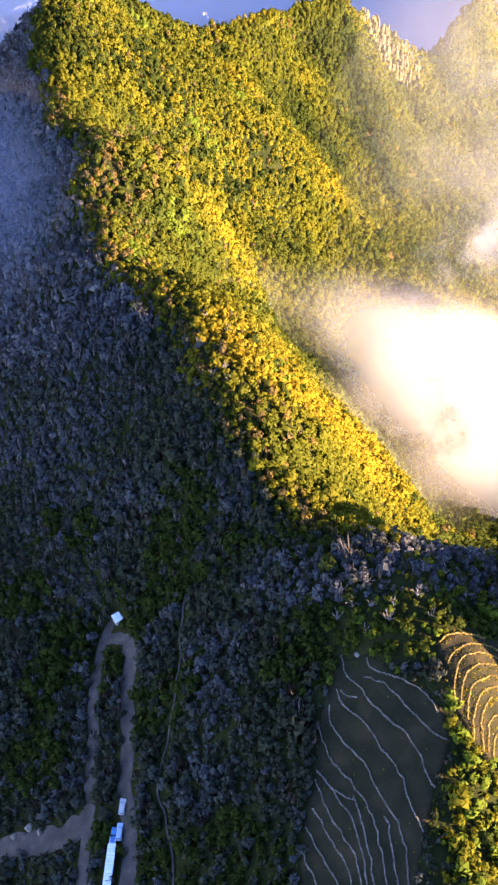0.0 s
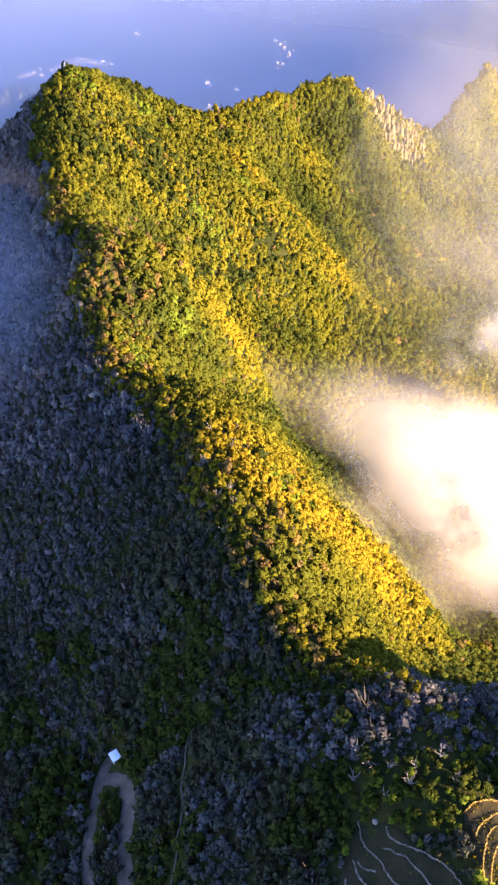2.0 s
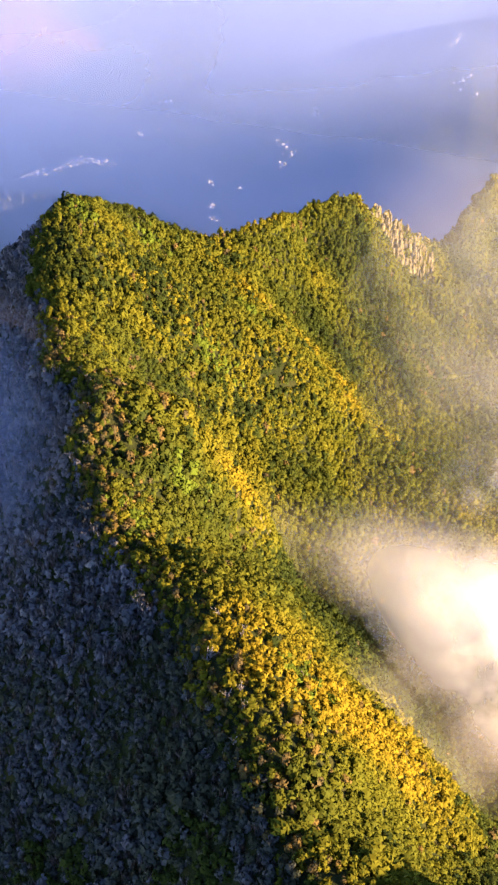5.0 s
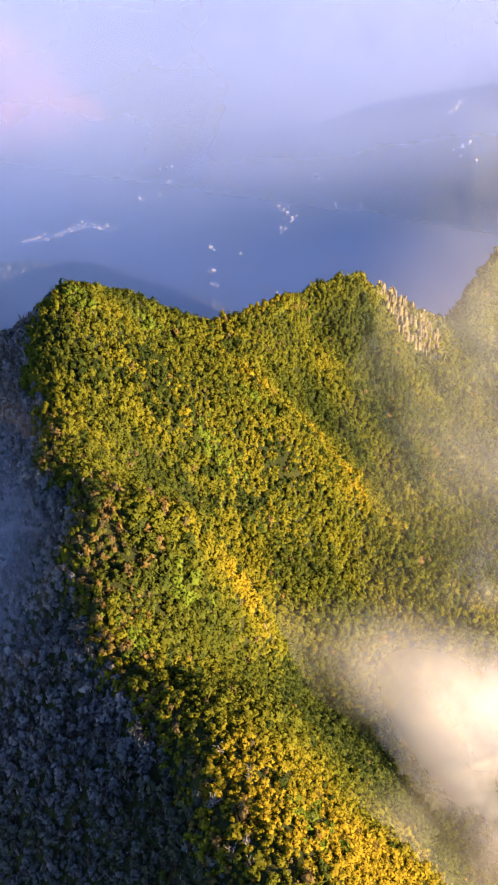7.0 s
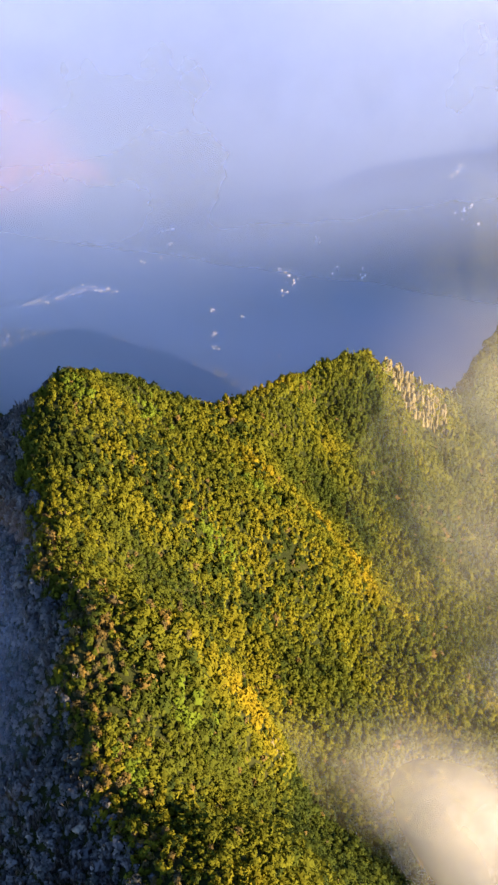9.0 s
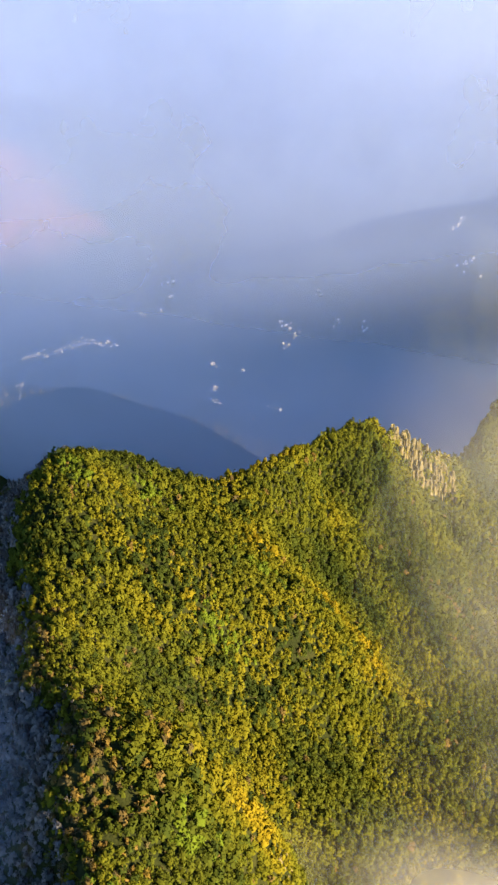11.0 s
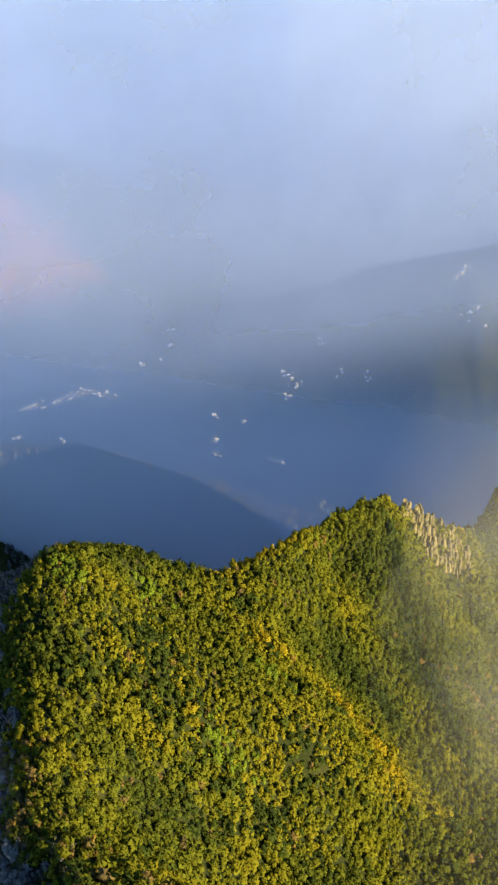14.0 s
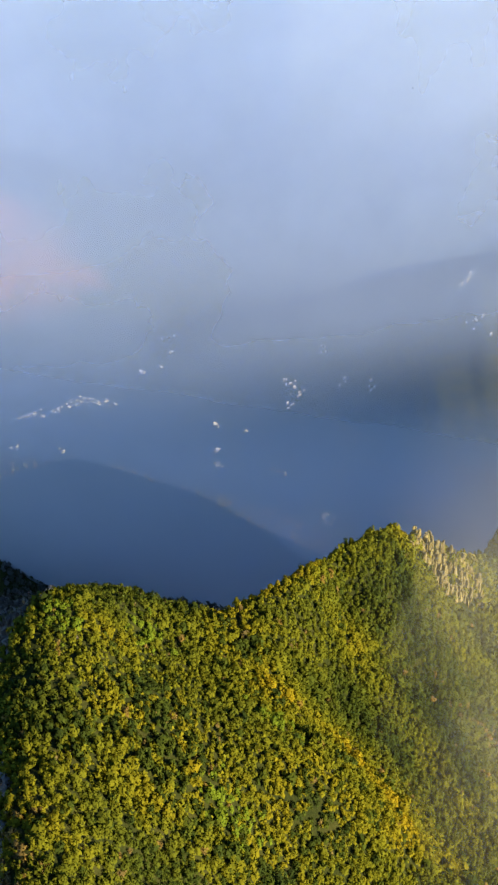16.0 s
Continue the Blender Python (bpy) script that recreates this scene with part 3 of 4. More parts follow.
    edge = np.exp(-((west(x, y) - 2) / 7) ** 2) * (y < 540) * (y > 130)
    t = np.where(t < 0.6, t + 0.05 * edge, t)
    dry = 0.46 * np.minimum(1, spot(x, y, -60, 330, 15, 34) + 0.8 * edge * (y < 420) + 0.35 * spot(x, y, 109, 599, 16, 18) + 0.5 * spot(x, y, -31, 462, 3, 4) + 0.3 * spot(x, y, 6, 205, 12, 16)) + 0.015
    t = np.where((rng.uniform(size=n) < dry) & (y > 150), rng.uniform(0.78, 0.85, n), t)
    # West of the crest the slope's shade is put into grey plant tones.
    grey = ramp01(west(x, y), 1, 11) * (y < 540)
    # Paler farther along, standing in for haze; dark green nearby deepens the shade.
    shade_tone = 0.870 + 0.078 * ramp01(y, 185, 310) + 0.035 * fractal(x, y, 16, 55, 2) + 0.022 * rng.normal(size=n)
    shade_green = rng.uniform(size=n) < 0.75 * ramp01(fractal(x, y, 20, 57, 2), 0.0, 0.5) * ramp01(-y, -230, -180)
    t = np.where(rng.uniform(size=n) < grey, np.where(shade_green, 0.13, np.clip(shade_tone, 0.865, 0.96)), t)
    shoulder = ramp01(y, 134, 140) * ramp01(np.interp(x, [10, 30, 45, 60], [156, 160, 178, 184]) - y, 0, 6) * ramp01(x, -5, 15) * (rng.uniform(size=n) < 0.75)
    crops = ramp01(y, 116, 120) * ramp01(-y, -138, -134) * ramp01(x, 18, 24)
    t = np.where(rng.uniform(size=n) < crops, np.where(rng.uniform(size=n) < 0.25, 0.735, 0.17 + 0.07 * rng.normal(size=n)), t)
    t = np.where(rng.uniform(size=n) < shoulder, rng.uniform(0.89, 0.955, n), t)
    verge = ramp01(x, 44, 47) * ramp01(-y, -124, -118)
    t = np.where(rng.uniform(size=n) < verge, np.where(rng.uniform(size=n) < 0.45, 0.735, 0.42 + 0.08 * fractal(x, y, 6, 61, 2) + 0.05 * rng.normal(size=n)), t)
    return np.clip(t, 0.02, 1.0)


for name, box, step, protos, label in (
    ("scrub_south", (-95, 100, 62, 200), 2.45, NEAR, "dense olive and grey-green mountain scrub on the shoulder"),
    ("scrub_spur", (-120, 125, 200, 320), 2.45, NEAR, "dense golden-green scrub on the steep sunlit spur"),
    ("scrub_knob", (-130, 135, 320, 420), 2.6, NEAR, "dense olive and rust-tinged scrub on the rounded knob"),
    ("scrub_rib", (-150, 175, 420, 540), 2.7, MIDDLE, "dense yellow-green scrub on the broad rib"),
    ("scrub_crest", (-160, 205, 540, 660), 2.9, MIDDLE, "dense green scrub below the saddle of the crest"),
    ("scrub_peak", (-170, 290, 660, 960), 3.3, DISTANT, "dense hazy green scrub on the rocky peak"),
):
    xy = places(*box, step)
    x, y = xy[:, 0], xy[:, 1]
    behind = (land(x, y - 4) - land(x, y + 4)) / 8 > 0.55
    keep = ~(behind & (y > 560)) & (x > -72 - 0.14 * y) & (x < 70 + 0.185 * y) & ~cleared(x, y) & ~((spot(x, y, 100, 690, 24, 14) > 0.5) & (rng.uniform(size=len(x)) < 0.8))
    xy = xy[keep]
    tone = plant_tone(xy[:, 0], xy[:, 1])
    stand = 1 + 0.28 * fractal(xy[:, 0], xy[:, 1], 17, 91, 2)
    size = step * rng.uniform(0.42, 0.80, len(xy)) * stand * (1 + 0.45 * (rng.uniform(size=len(xy)) > 0.86))
    size *= np.where((xy[:, 0] > 16) & (xy[:, 1] < 139), np.where(xy[:, 0] > 44, 1.15, 0.68), 1.0)
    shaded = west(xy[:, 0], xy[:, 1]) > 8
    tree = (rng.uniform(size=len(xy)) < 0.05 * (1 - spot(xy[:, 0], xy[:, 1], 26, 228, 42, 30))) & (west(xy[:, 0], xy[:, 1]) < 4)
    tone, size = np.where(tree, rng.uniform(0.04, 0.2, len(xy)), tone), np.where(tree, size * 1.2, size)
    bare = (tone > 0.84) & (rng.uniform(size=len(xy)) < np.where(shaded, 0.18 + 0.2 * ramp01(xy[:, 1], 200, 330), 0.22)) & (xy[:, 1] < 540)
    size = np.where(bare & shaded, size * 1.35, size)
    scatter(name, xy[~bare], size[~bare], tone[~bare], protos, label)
    low = xy[rng.uniform(size=len(xy)) < np.where(xy[:, 1] < 330, 0.95, 0.85)]
    low = low + rng.uniform(-0.8, 0.8, low.shape) * step
    low = low[~cleared(low[:, 0], low[:, 1])]
    scatter("undergrowth_" + name, low, step * rng.uniform(0.45, 0.7, len(low)), plant_tone(low[:, 0], low[:, 1]), LOW, "low olive undergrowth between the bushes")
    if bare.any():
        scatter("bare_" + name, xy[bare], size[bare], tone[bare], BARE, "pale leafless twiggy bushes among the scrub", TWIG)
xy = places(-300, 130, 560, 1200, 6.0)
xy = xy[(xy[:, 1] > 585 + 0.9 * (xy[:, 0] + 80)) & (xy[:, 0] > -0.26 * xy[:, 1])]
# The ridge's blue shade is put into the trees' grey tone.
scatter("woodland", xy, 6.0 * rng.uniform(0.6, 1.05, len(xy)), np.clip(0.905 + 0.04 * fractal(xy[:, 0], xy[:, 1], 60, 95, 2) + rng.normal(0, 0.018, len(xy)), 0.86, 0.925), LOW, "woodland on the lower ridge with blue shade in its leaf colour", category="trees")

# ---- helpers for things ----
def link(name, bm, mat, parent=None, label=""):
    """Links a bmesh as one mesh object, under a thing or part where one is given."""
    me = bpy.data.meshes.new(name)
    bm.to_mesh(me)
    bm.free()
    me.materials.append(mat)
    ob = new(name, me)
    ob.parent = parent
    return tagged(ob, label)


def box(bm, x0, x1, y0, y1, z0, z1, bevel=0.0):
    made = bmesh.ops.create_cube(bm, size=1, matrix=Matrix.Translation(((x0 + x1) / 2, (y0 + y1) / 2, (z0 + z1) / 2)) @ Matrix.Diagonal((x1 - x0, y1 - y0, z1 - z0, 1)))
    if bevel:
        edges = list({e for v in made["verts"] for e in v.link_edges})
        bmesh.ops.bevel(bm, geom=edges, offset=bevel, segments=2, affect="EDGES")
    return bm


def boxed(x0, x1, y0, y1, z0, z1, bevel=0.0):
    return box(bmesh.new(), x0, x1, y0, y1, z0, z1, bevel)


def height(x, y):
    return float(ground(np.array([x]), np.array([y]))[0])


def resample(line, step):
    out = []
    for (ax, ay), (bx, by) in zip(line, line[1:]):
        n = max(1, round(math.dist((ax, ay), (bx, by)) / step))
        out += [(ax + (bx - ax) * k / n, ay + (by - ay) * k / n) for k in range(n)]
    return np.array(out + [line[-1]])


def rounded(line):
    """Chaikin's corner cutting, twice."""
    for _ in range(2):
        line = [line[0]] + [q for a, b in zip(line, line[1:]) for q in (((a[0] * 3 + b[0]) / 4, (a[1] * 3 + b[1]) / 4), ((a[0] + b[0] * 3) / 4, (a[1] + b[1] * 3) / 4))] + [line[-1]]
    return line


# ---- tracks ----
def ribbon(name, line, width, lift, mat, label, ragged=0.2):
    p = resample(rounded(line), 1.2)
    d = np.gradient(p, axis=0)
    d /= np.linalg.norm(d, axis=1)[:, None]
    side = np.c_[-d[:, 1], d[:, 0]]
    rows = []
    for k in np.linspace(-0.5, 0.5, 6):
        w = width * k * (1 + ragged * value_noise(p[:, 0] * 1.0, p[:, 1] + 40 * np.sign(k), 4.0, 4) * (abs(k) > 0.4))
        q = p + side * np.reshape(w, (-1, 1))
        rows.append(np.c_[q, ground(q[:, 0], q[:, 1]) + lift - 0.25 * (abs(k) > 0.45)])
    co = np.stack(rows, 1).reshape(-1, 3)
    a = (np.arange(len(p) - 1)[:, None] * 6 + np.arange(5)[None]).ravel()
    ob = new(name, from_arrays(name, co, np.stack([a, a + 6, a + 7, a + 1], -1), smooth=True))
    ob.data.materials.append(mat)
    return tagged(ob, label, "road", kind="structure")


ribbon("road_lower", TRACK_WEST, 3.6, 0.34, TRACK, "narrow grey dirt road winding up the shaded slope")
ribbon("road_upper", TRACK_EAST, 4.2, 0.40, TRACK, "rutted dirt road leading to a hairpin by the hut")
ribbon("road_side", TRACK_SIDE, 7.5, 0.46, TRACK, "pale gravel side track leaving the dirt road", 0.5)
ribbon("footpath", FOOTPATH, 0.6, 0.5, TRACK, "thin stony footpath running along the slope")

# ---- terraced fields ----
def field(name, x0, x1, y0, y1, label):
    xs, ys = np.arange(x0, x1, 0.7), np.arange(y0, y1, 0.7)
    gx, gy = np.meshgrid(xs, ys)
    inside = in_fields(gx, gy)
    me = sheet(name, xs, ys, lambda x, y: ground(x, y) + np.where(inside, 0.22 + 0.10 * value_noise(x, y, 1.5, 2), -0.6))
    me.materials.append(SOIL)
    return tagged(new(name, me), label, "field", kind="structure")


field("field_shaded", 8, 46, 62, 128, "dark ploughed terraced field lying in shade")
field("field_sunlit", 44, 76, 92, 130, "ochre terraced field caught by low sun")


def stone_wall(line, label, tall=0.55, mat=STONE):
    p = resample(rounded(line), 0.2)
    n = len(p)
    r = np.random.default_rng(int(1000 * abs(line[0][0])) + n)
    cube = np.array([(x, y, z) for x in (-1, 1) for y in (-1, 1) for z in (-1, 1)], float)
    faces = np.array([(0, 1, 3, 2), (4, 6, 7, 5), (0, 4, 5, 1), (2, 3, 7, 6), (0, 2, 6, 4), (1, 5, 7, 3)])
    cos, k = [], 0
    for layer in range(2):
        c = p + r.uniform(-0.11, 0.11, p.shape) + 0.3 * np.c_[value_noise(p[:, 0], p[:, 1], 1.9, 6), value_noise(p[:, 0], p[:, 1], 1.9, 7)]
        z = ground(c[:, 0], c[:, 1]) + 0.25 + tall * layer * 0.6
        s = r.uniform(0.05, 0.135, (n, 1, 3)) * np.array([1, 1, 0.85]) * (1 - 0.18 * layer)
        a = r.uniform(0, 3.14, n)
        v = cube[None] * s + r.uniform(-0.05, 0.05, (n, 8, 3))
        x = v[..., 0] * np.cos(a)[:, None] - v[..., 1] * np.sin(a)[:, None]
        y = v[..., 0] * np.sin(a)[:, None] + v[..., 1] * np.cos(a)[:, None]
        cos.append(np.stack([x + c[:, :1], y + c[:, 1:], v[..., 2] + z[:, None]], -1).reshape(-1, 3))
    fc = (faces[None] + 8 * np.arange(2 * n)[:, None, None]).reshape(-1, 4)
    ob = new("stone_wall", from_arrays("stone_wall", np.concatenate(cos), fc))
    ob.data.materials.append(mat)
    return tagged(ob, label, "stone wall", "terrace walls")


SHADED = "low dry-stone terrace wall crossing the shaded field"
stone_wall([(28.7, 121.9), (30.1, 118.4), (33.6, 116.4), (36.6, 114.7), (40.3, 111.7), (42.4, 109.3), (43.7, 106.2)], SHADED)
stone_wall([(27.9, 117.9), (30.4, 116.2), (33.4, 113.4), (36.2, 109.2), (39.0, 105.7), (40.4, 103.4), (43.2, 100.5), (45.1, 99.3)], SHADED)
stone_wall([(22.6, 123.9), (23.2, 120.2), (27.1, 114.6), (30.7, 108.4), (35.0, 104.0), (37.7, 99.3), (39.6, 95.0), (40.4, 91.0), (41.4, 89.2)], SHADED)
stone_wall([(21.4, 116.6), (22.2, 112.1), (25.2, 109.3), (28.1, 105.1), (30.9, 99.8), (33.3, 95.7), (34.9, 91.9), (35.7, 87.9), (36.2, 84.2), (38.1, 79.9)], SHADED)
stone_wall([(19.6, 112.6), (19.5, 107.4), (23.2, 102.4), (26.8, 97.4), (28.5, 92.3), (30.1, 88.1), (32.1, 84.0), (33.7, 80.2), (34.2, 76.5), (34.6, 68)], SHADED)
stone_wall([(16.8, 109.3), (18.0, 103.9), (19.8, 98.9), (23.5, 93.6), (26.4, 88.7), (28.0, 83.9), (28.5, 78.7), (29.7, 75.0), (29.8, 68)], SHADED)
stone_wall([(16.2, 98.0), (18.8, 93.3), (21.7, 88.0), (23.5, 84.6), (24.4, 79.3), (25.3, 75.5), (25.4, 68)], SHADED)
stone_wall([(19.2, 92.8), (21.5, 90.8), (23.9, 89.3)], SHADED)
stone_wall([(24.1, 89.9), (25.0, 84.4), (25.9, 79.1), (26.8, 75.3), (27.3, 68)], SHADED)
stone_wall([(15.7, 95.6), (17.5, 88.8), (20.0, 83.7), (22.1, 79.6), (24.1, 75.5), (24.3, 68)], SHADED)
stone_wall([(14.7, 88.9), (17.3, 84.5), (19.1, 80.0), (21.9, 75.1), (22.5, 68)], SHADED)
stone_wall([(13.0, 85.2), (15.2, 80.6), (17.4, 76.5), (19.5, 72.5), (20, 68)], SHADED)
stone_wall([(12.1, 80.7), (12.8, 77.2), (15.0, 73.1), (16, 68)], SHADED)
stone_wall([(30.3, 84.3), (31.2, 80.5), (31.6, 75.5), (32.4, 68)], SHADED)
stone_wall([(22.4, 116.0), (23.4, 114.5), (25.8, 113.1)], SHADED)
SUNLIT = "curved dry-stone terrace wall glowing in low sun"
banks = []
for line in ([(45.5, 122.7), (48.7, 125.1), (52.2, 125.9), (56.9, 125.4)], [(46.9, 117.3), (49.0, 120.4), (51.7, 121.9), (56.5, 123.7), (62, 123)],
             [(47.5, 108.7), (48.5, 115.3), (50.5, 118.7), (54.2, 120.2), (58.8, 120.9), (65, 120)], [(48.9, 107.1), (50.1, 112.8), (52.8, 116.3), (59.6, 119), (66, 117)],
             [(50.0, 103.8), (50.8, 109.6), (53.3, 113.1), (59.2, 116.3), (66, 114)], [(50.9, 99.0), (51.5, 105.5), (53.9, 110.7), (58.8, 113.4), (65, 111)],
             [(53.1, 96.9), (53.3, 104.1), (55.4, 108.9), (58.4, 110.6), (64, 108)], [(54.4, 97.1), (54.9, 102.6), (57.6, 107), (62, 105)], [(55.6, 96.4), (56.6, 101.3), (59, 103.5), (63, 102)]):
    stone_wall(line, SUNLIT, 0.6, SUNNY_GRASSY)
    rim = resample(rounded(line), 0.3)
    banks += [rim + rng.normal(0, 0.3, rim.shape) + (-0.1, 0.25), rim + rng.normal(0, 0.4, rim.shape) + (0.1, -0.3)]
GRASS = [tuft(10, s, lumps=2, flat=0.6, leaf=0.35) for s in range(80, 84)]
xy = places(10, 75, 64, 128, 0.9)
# Thicker straw grass on the sunlit field also stands in for its golden light.
xy = xy[in_fields(xy[:, 0], xy[:, 1]) & (rng.uniform(size=len(xy)) < np.where(xy[:, 0] > 46, 0.6, 0.06))]
xy = np.concatenate([xy] + banks)
scatter("grass", xy, rng.uniform(0.2, 0.45, len(xy)), np.clip(rng.normal(0.62, 0.12, len(xy)), 0, 1), GRASS, "short dry yellow grass on the terraces", category="grass")


# ---- hut, shed and vehicles by the road ----
def hut(x, y, turn):
    h = new("hut")
    h.matrix_world = pose(x, y, height(x, y) + 0.2, 0, 0, turn)
    link("wall", boxed(-1.1, 1.1, -1.3, 1.3, -0.8, 2.1), PLASTER, h)
    roof = bmesh.new()
    box(roof, -1.35, 1.35, -1.6, 1.6, 2.103, 2.2)
    for i in range(7):
        box(roof, -1.3 + i * 0.4, -1.2 + i * 0.4, -1.59, 1.59, 2.2, 2.25)
    link("roof", roof, WHITE, h, "white corrugated metal roof")
    link("door", boxed(-0.4, 0.4, -1.36, -1.304, 0, 1.9), WOOD, h)
    return tagged(h, "small hut with a white metal roof beside the hairpin", "hut")


def shed(x, y, turn):
    s = new("shed")
    s.matrix_world = pose(x, y, height(x, y) + 0.3, 0, 0, turn)
    link("wall", boxed(-0.95, 0.95, -6, 6, -1.0, 2.4), PLASTER, s)
    roof = bmesh.new()
    box(roof, -1.08, 1.08, -6.2, 6.2, 2.404, 2.5)
    for i in range(30):
        box(roof, -1.07, 1.07, -6.1 + i * 0.42, -5.98 + i * 0.42, 2.5, 2.55)
    link("roof", roof, WHITE, s, "long white corrugated metal roof")
    link("ridge_strip", boxed(-0.5, 0.6, -3.3, -3.1, 2.552, 2.62), WOOD, s, "dark batten lying across the roof")
    for y0 in (-4, 0, 4):
        link("door", boxed(0.954, 1.0, y0 - 0.5, y0 + 0.5, 0, 2.0), WOOD, s)
    return tagged(s, "long low shed with a white metal roof beside the road", "shed")


def vehicle(name, x, y, turn, paint, label, bed=False, long=4.6, wide=1.8):
    v = new(name)
    dx, dy = -math.sin(radians(turn)) * 1.5, math.cos(radians(turn)) * 1.5
    pitch = math.degrees(math.atan2(height(x + dx, y + dy) - height(x - dx, y - dy), 3.0))
    v.matrix_world = pose(x, y, height(x, y) + 0.42, pitch, 0, turn)
    w, l = wide / 2, long / 2
    link("body", boxed(-w, w, -l, l, 0.35, 0.95, 0.12), paint, v)
    front, back = (l * 0.55, -l * 0.05) if bed else (l * 0.45, -l * 0.85)
    cabin = boxed(-w * 0.88, w * 0.88, back, front, 0.93, 1.5, 0.14)
    cab = link("cabin", cabin, paint, v)
    link("windscreen", boxed(-w * 0.74, w * 0.74, front - 0.06, front + 0.03, 1.0, 1.38, 0.02), GLASS, cab)
    link("rear_window", boxed(-w * 0.74, w * 0.74, back - 0.03, back + 0.06, 1.0, 1.38, 0.02), GLASS, cab)
    for sx in (-1, 1):
        link("side_window", boxed(min(sx * w * 0.84, sx * w * 0.92), max(sx * w * 0.84, sx * w * 0.92), back + 0.25, front - 0.3, 1.02, 1.36, 0.02), GLASS, cab)
        link("headlight", boxed(min(sx * w * 0.55, sx * w * 0.9), max(sx * w * 0.55, sx * w * 0.9), l - 0.05, l + 0.02, 0.6, 0.78, 0.02), WHITE, v)
    if bed:
        rails = bmesh.new()
        for sx in (-1, 1):
            box(rails, min(sx * w * 0.86, sx * w), max(sx * w * 0.86, sx * w), -l, back - 0.1, 0.95, 1.3)
        box(rails, -w, w, -l, -l + 0.1, 0.95, 1.3)
        link("cargo_bed", rails, WHITE, v, "white cargo bed side boards")
    for sx in (-1, 1):
        for sy in (-1, 1):
            bm = bmesh.new()
            bmesh.ops.create_cone(bm, cap_ends=True, segments=18, radius1=0.35, radius2=0.35, depth=0.24, matrix=pose(sx * (w - 0.1), sy * l * 0.62, 0.35, 0, 90, 0))
            wheel = link("wheel", bm, RUBBER, v)
            bm = bmesh.new()
            bmesh.ops.create_cone(bm, cap_ends=True, segments=12, radius1=0.2, radius2=0.17, depth=0.26, matrix=pose(sx * (w - 0.09), sy * l * 0.62, 0.35, 0, 90, 0))
            link("rim", bm, SILVER, wheel)
    return tagged(v, label, "vehicle")


hut(-41.2, 165.2, 35)
shed(-36.3, 87.4, -3)
vehicle("pickup_truck", -36.0, 96.2, -3, BLUE, "blue pickup truck parked beside the white shed", bed=True, wide=1.6)
vehicle("van", -34.4, 97.0, -3, PALE, "pale blue van parked close beside a pickup", long=4.6, wide=1.6)
vehicle("car", -34.0, 103.4, -6, SILVER, "grey car parked on the dirt road", long=4.2, wide=1.7)


# ---- boulders and crags ----
def boulder(x, y, size, label, seed, mat=STONE):
    bm = bmesh.new()
    bmesh.ops.create_icosphere(bm, subdivisions=3, radius=1)
    for v in bm.verts:
        p = v.co * 1.3 + Vector((seed * 7.1, 0, 0))
        v.co *= 0.8 + 0.35 * noise.noise(p) + 0.18 * noise.noise(p * 2.7)
        v.co.z *= 0.75
        v.co *= size
    ob = link("boulder", bm, mat)
    ob.location = (x, y, height(x, y) + size * 0.25)
    ob.rotation_euler = (0, 0, seed * 1.3)
    return tagged(ob, label, "boulder", "boulders")


for i, (x, y, size) in enumerate(((-39.6, 138, 1.3), (-38.2, 136.4, 0.9), (-40.6, 136.6, 0.7), (-57, 287, 2.2), (-60, 104.5, 1.1), (-64, 107, 1.5), (-69, 106, 1.2), (26.5, 123.5, 0.8))):
    boulder(x, y, size, "pale weathered boulder lying among the scrub", i)


def crag(points, label, seed, stout=1.0):
    """A broken rock face: upright fins of rock standing half out of the slope."""
    c = new("crag")
    r = random.Random(seed)
    for x, y, tall in points:
        bm = bmesh.new()
        w, d = r.uniform(0.6, 2.3) * stout, r.uniform(1.0, 2.6) * stout
        lean = (r.uniform(-0.5, 0.5), r.uniform(0.2, 1.4))
        rings = []
        for k in range(9):
            u = k / 8
            s = (1 - 0.55 * u ** 2.5) * r.uniform(0.82, 1.15)
            rings.append([bm.verts.new((math.cos(a) * w * s * r.uniform(0.8, 1.2) + lean[0] * u, math.sin(a) * d * s * r.uniform(0.8, 1.2) + lean[1] * u, u * tall * r.uniform(0.96, 1.04))) for a in (0.3, 1.1, 1.9, 2.8, 3.7, 4.4, 5.3)])
        for a, b in zip(rings, rings[1:]):
            for i in range(7):
                bm.faces.new((a[i], a[(i + 1) % 7], b[(i + 1) % 7], b[i]))
        bm.faces.new(rings[-1])
        bm.faces.new(rings[0][::-1])
        ob = link("rock_fin", bm, CRAG, c)
        ob.location = (x, y, height(x, y) - tall * 0.5)
        ob.rotation_euler = (r.uniform(-0.15, 0.1), r.uniform(-0.12, 0.12), r.uniform(-0.6, 0.6))
    return tagged(c, label, "crag")


cr = random.Random(5)
fins = []
while len(fins) < 170:
    u, v = cr.random(), cr.random()
    if v < 1.05 - 0.5 * u:
        fins.append((78 + 48 * u - 4 * v + cr.uniform(-1.5, 1.5), 697 + 14 * u - 30 * v + cr.uniform(-1.5, 1.5), cr.uniform(8, 15)))
crag(fins, "pale tan fluted cliff face below the rocky peak", 3, 1.1)
crag([(0 + cr.uniform(-3, 3), 351 + cr.uniform(-5, 5), cr.uniform(3, 5)) for _ in range(8)], "small pale crag on the edge of the knob", 8, 0.7)
crag([(-17 + cr.uniform(-2, 2), 357 + cr.uniform(-3, 3), cr.uniform(3, 4)) for _ in range(4)], "pale rock outcrop breaking through the scrub", 9, 0.7)


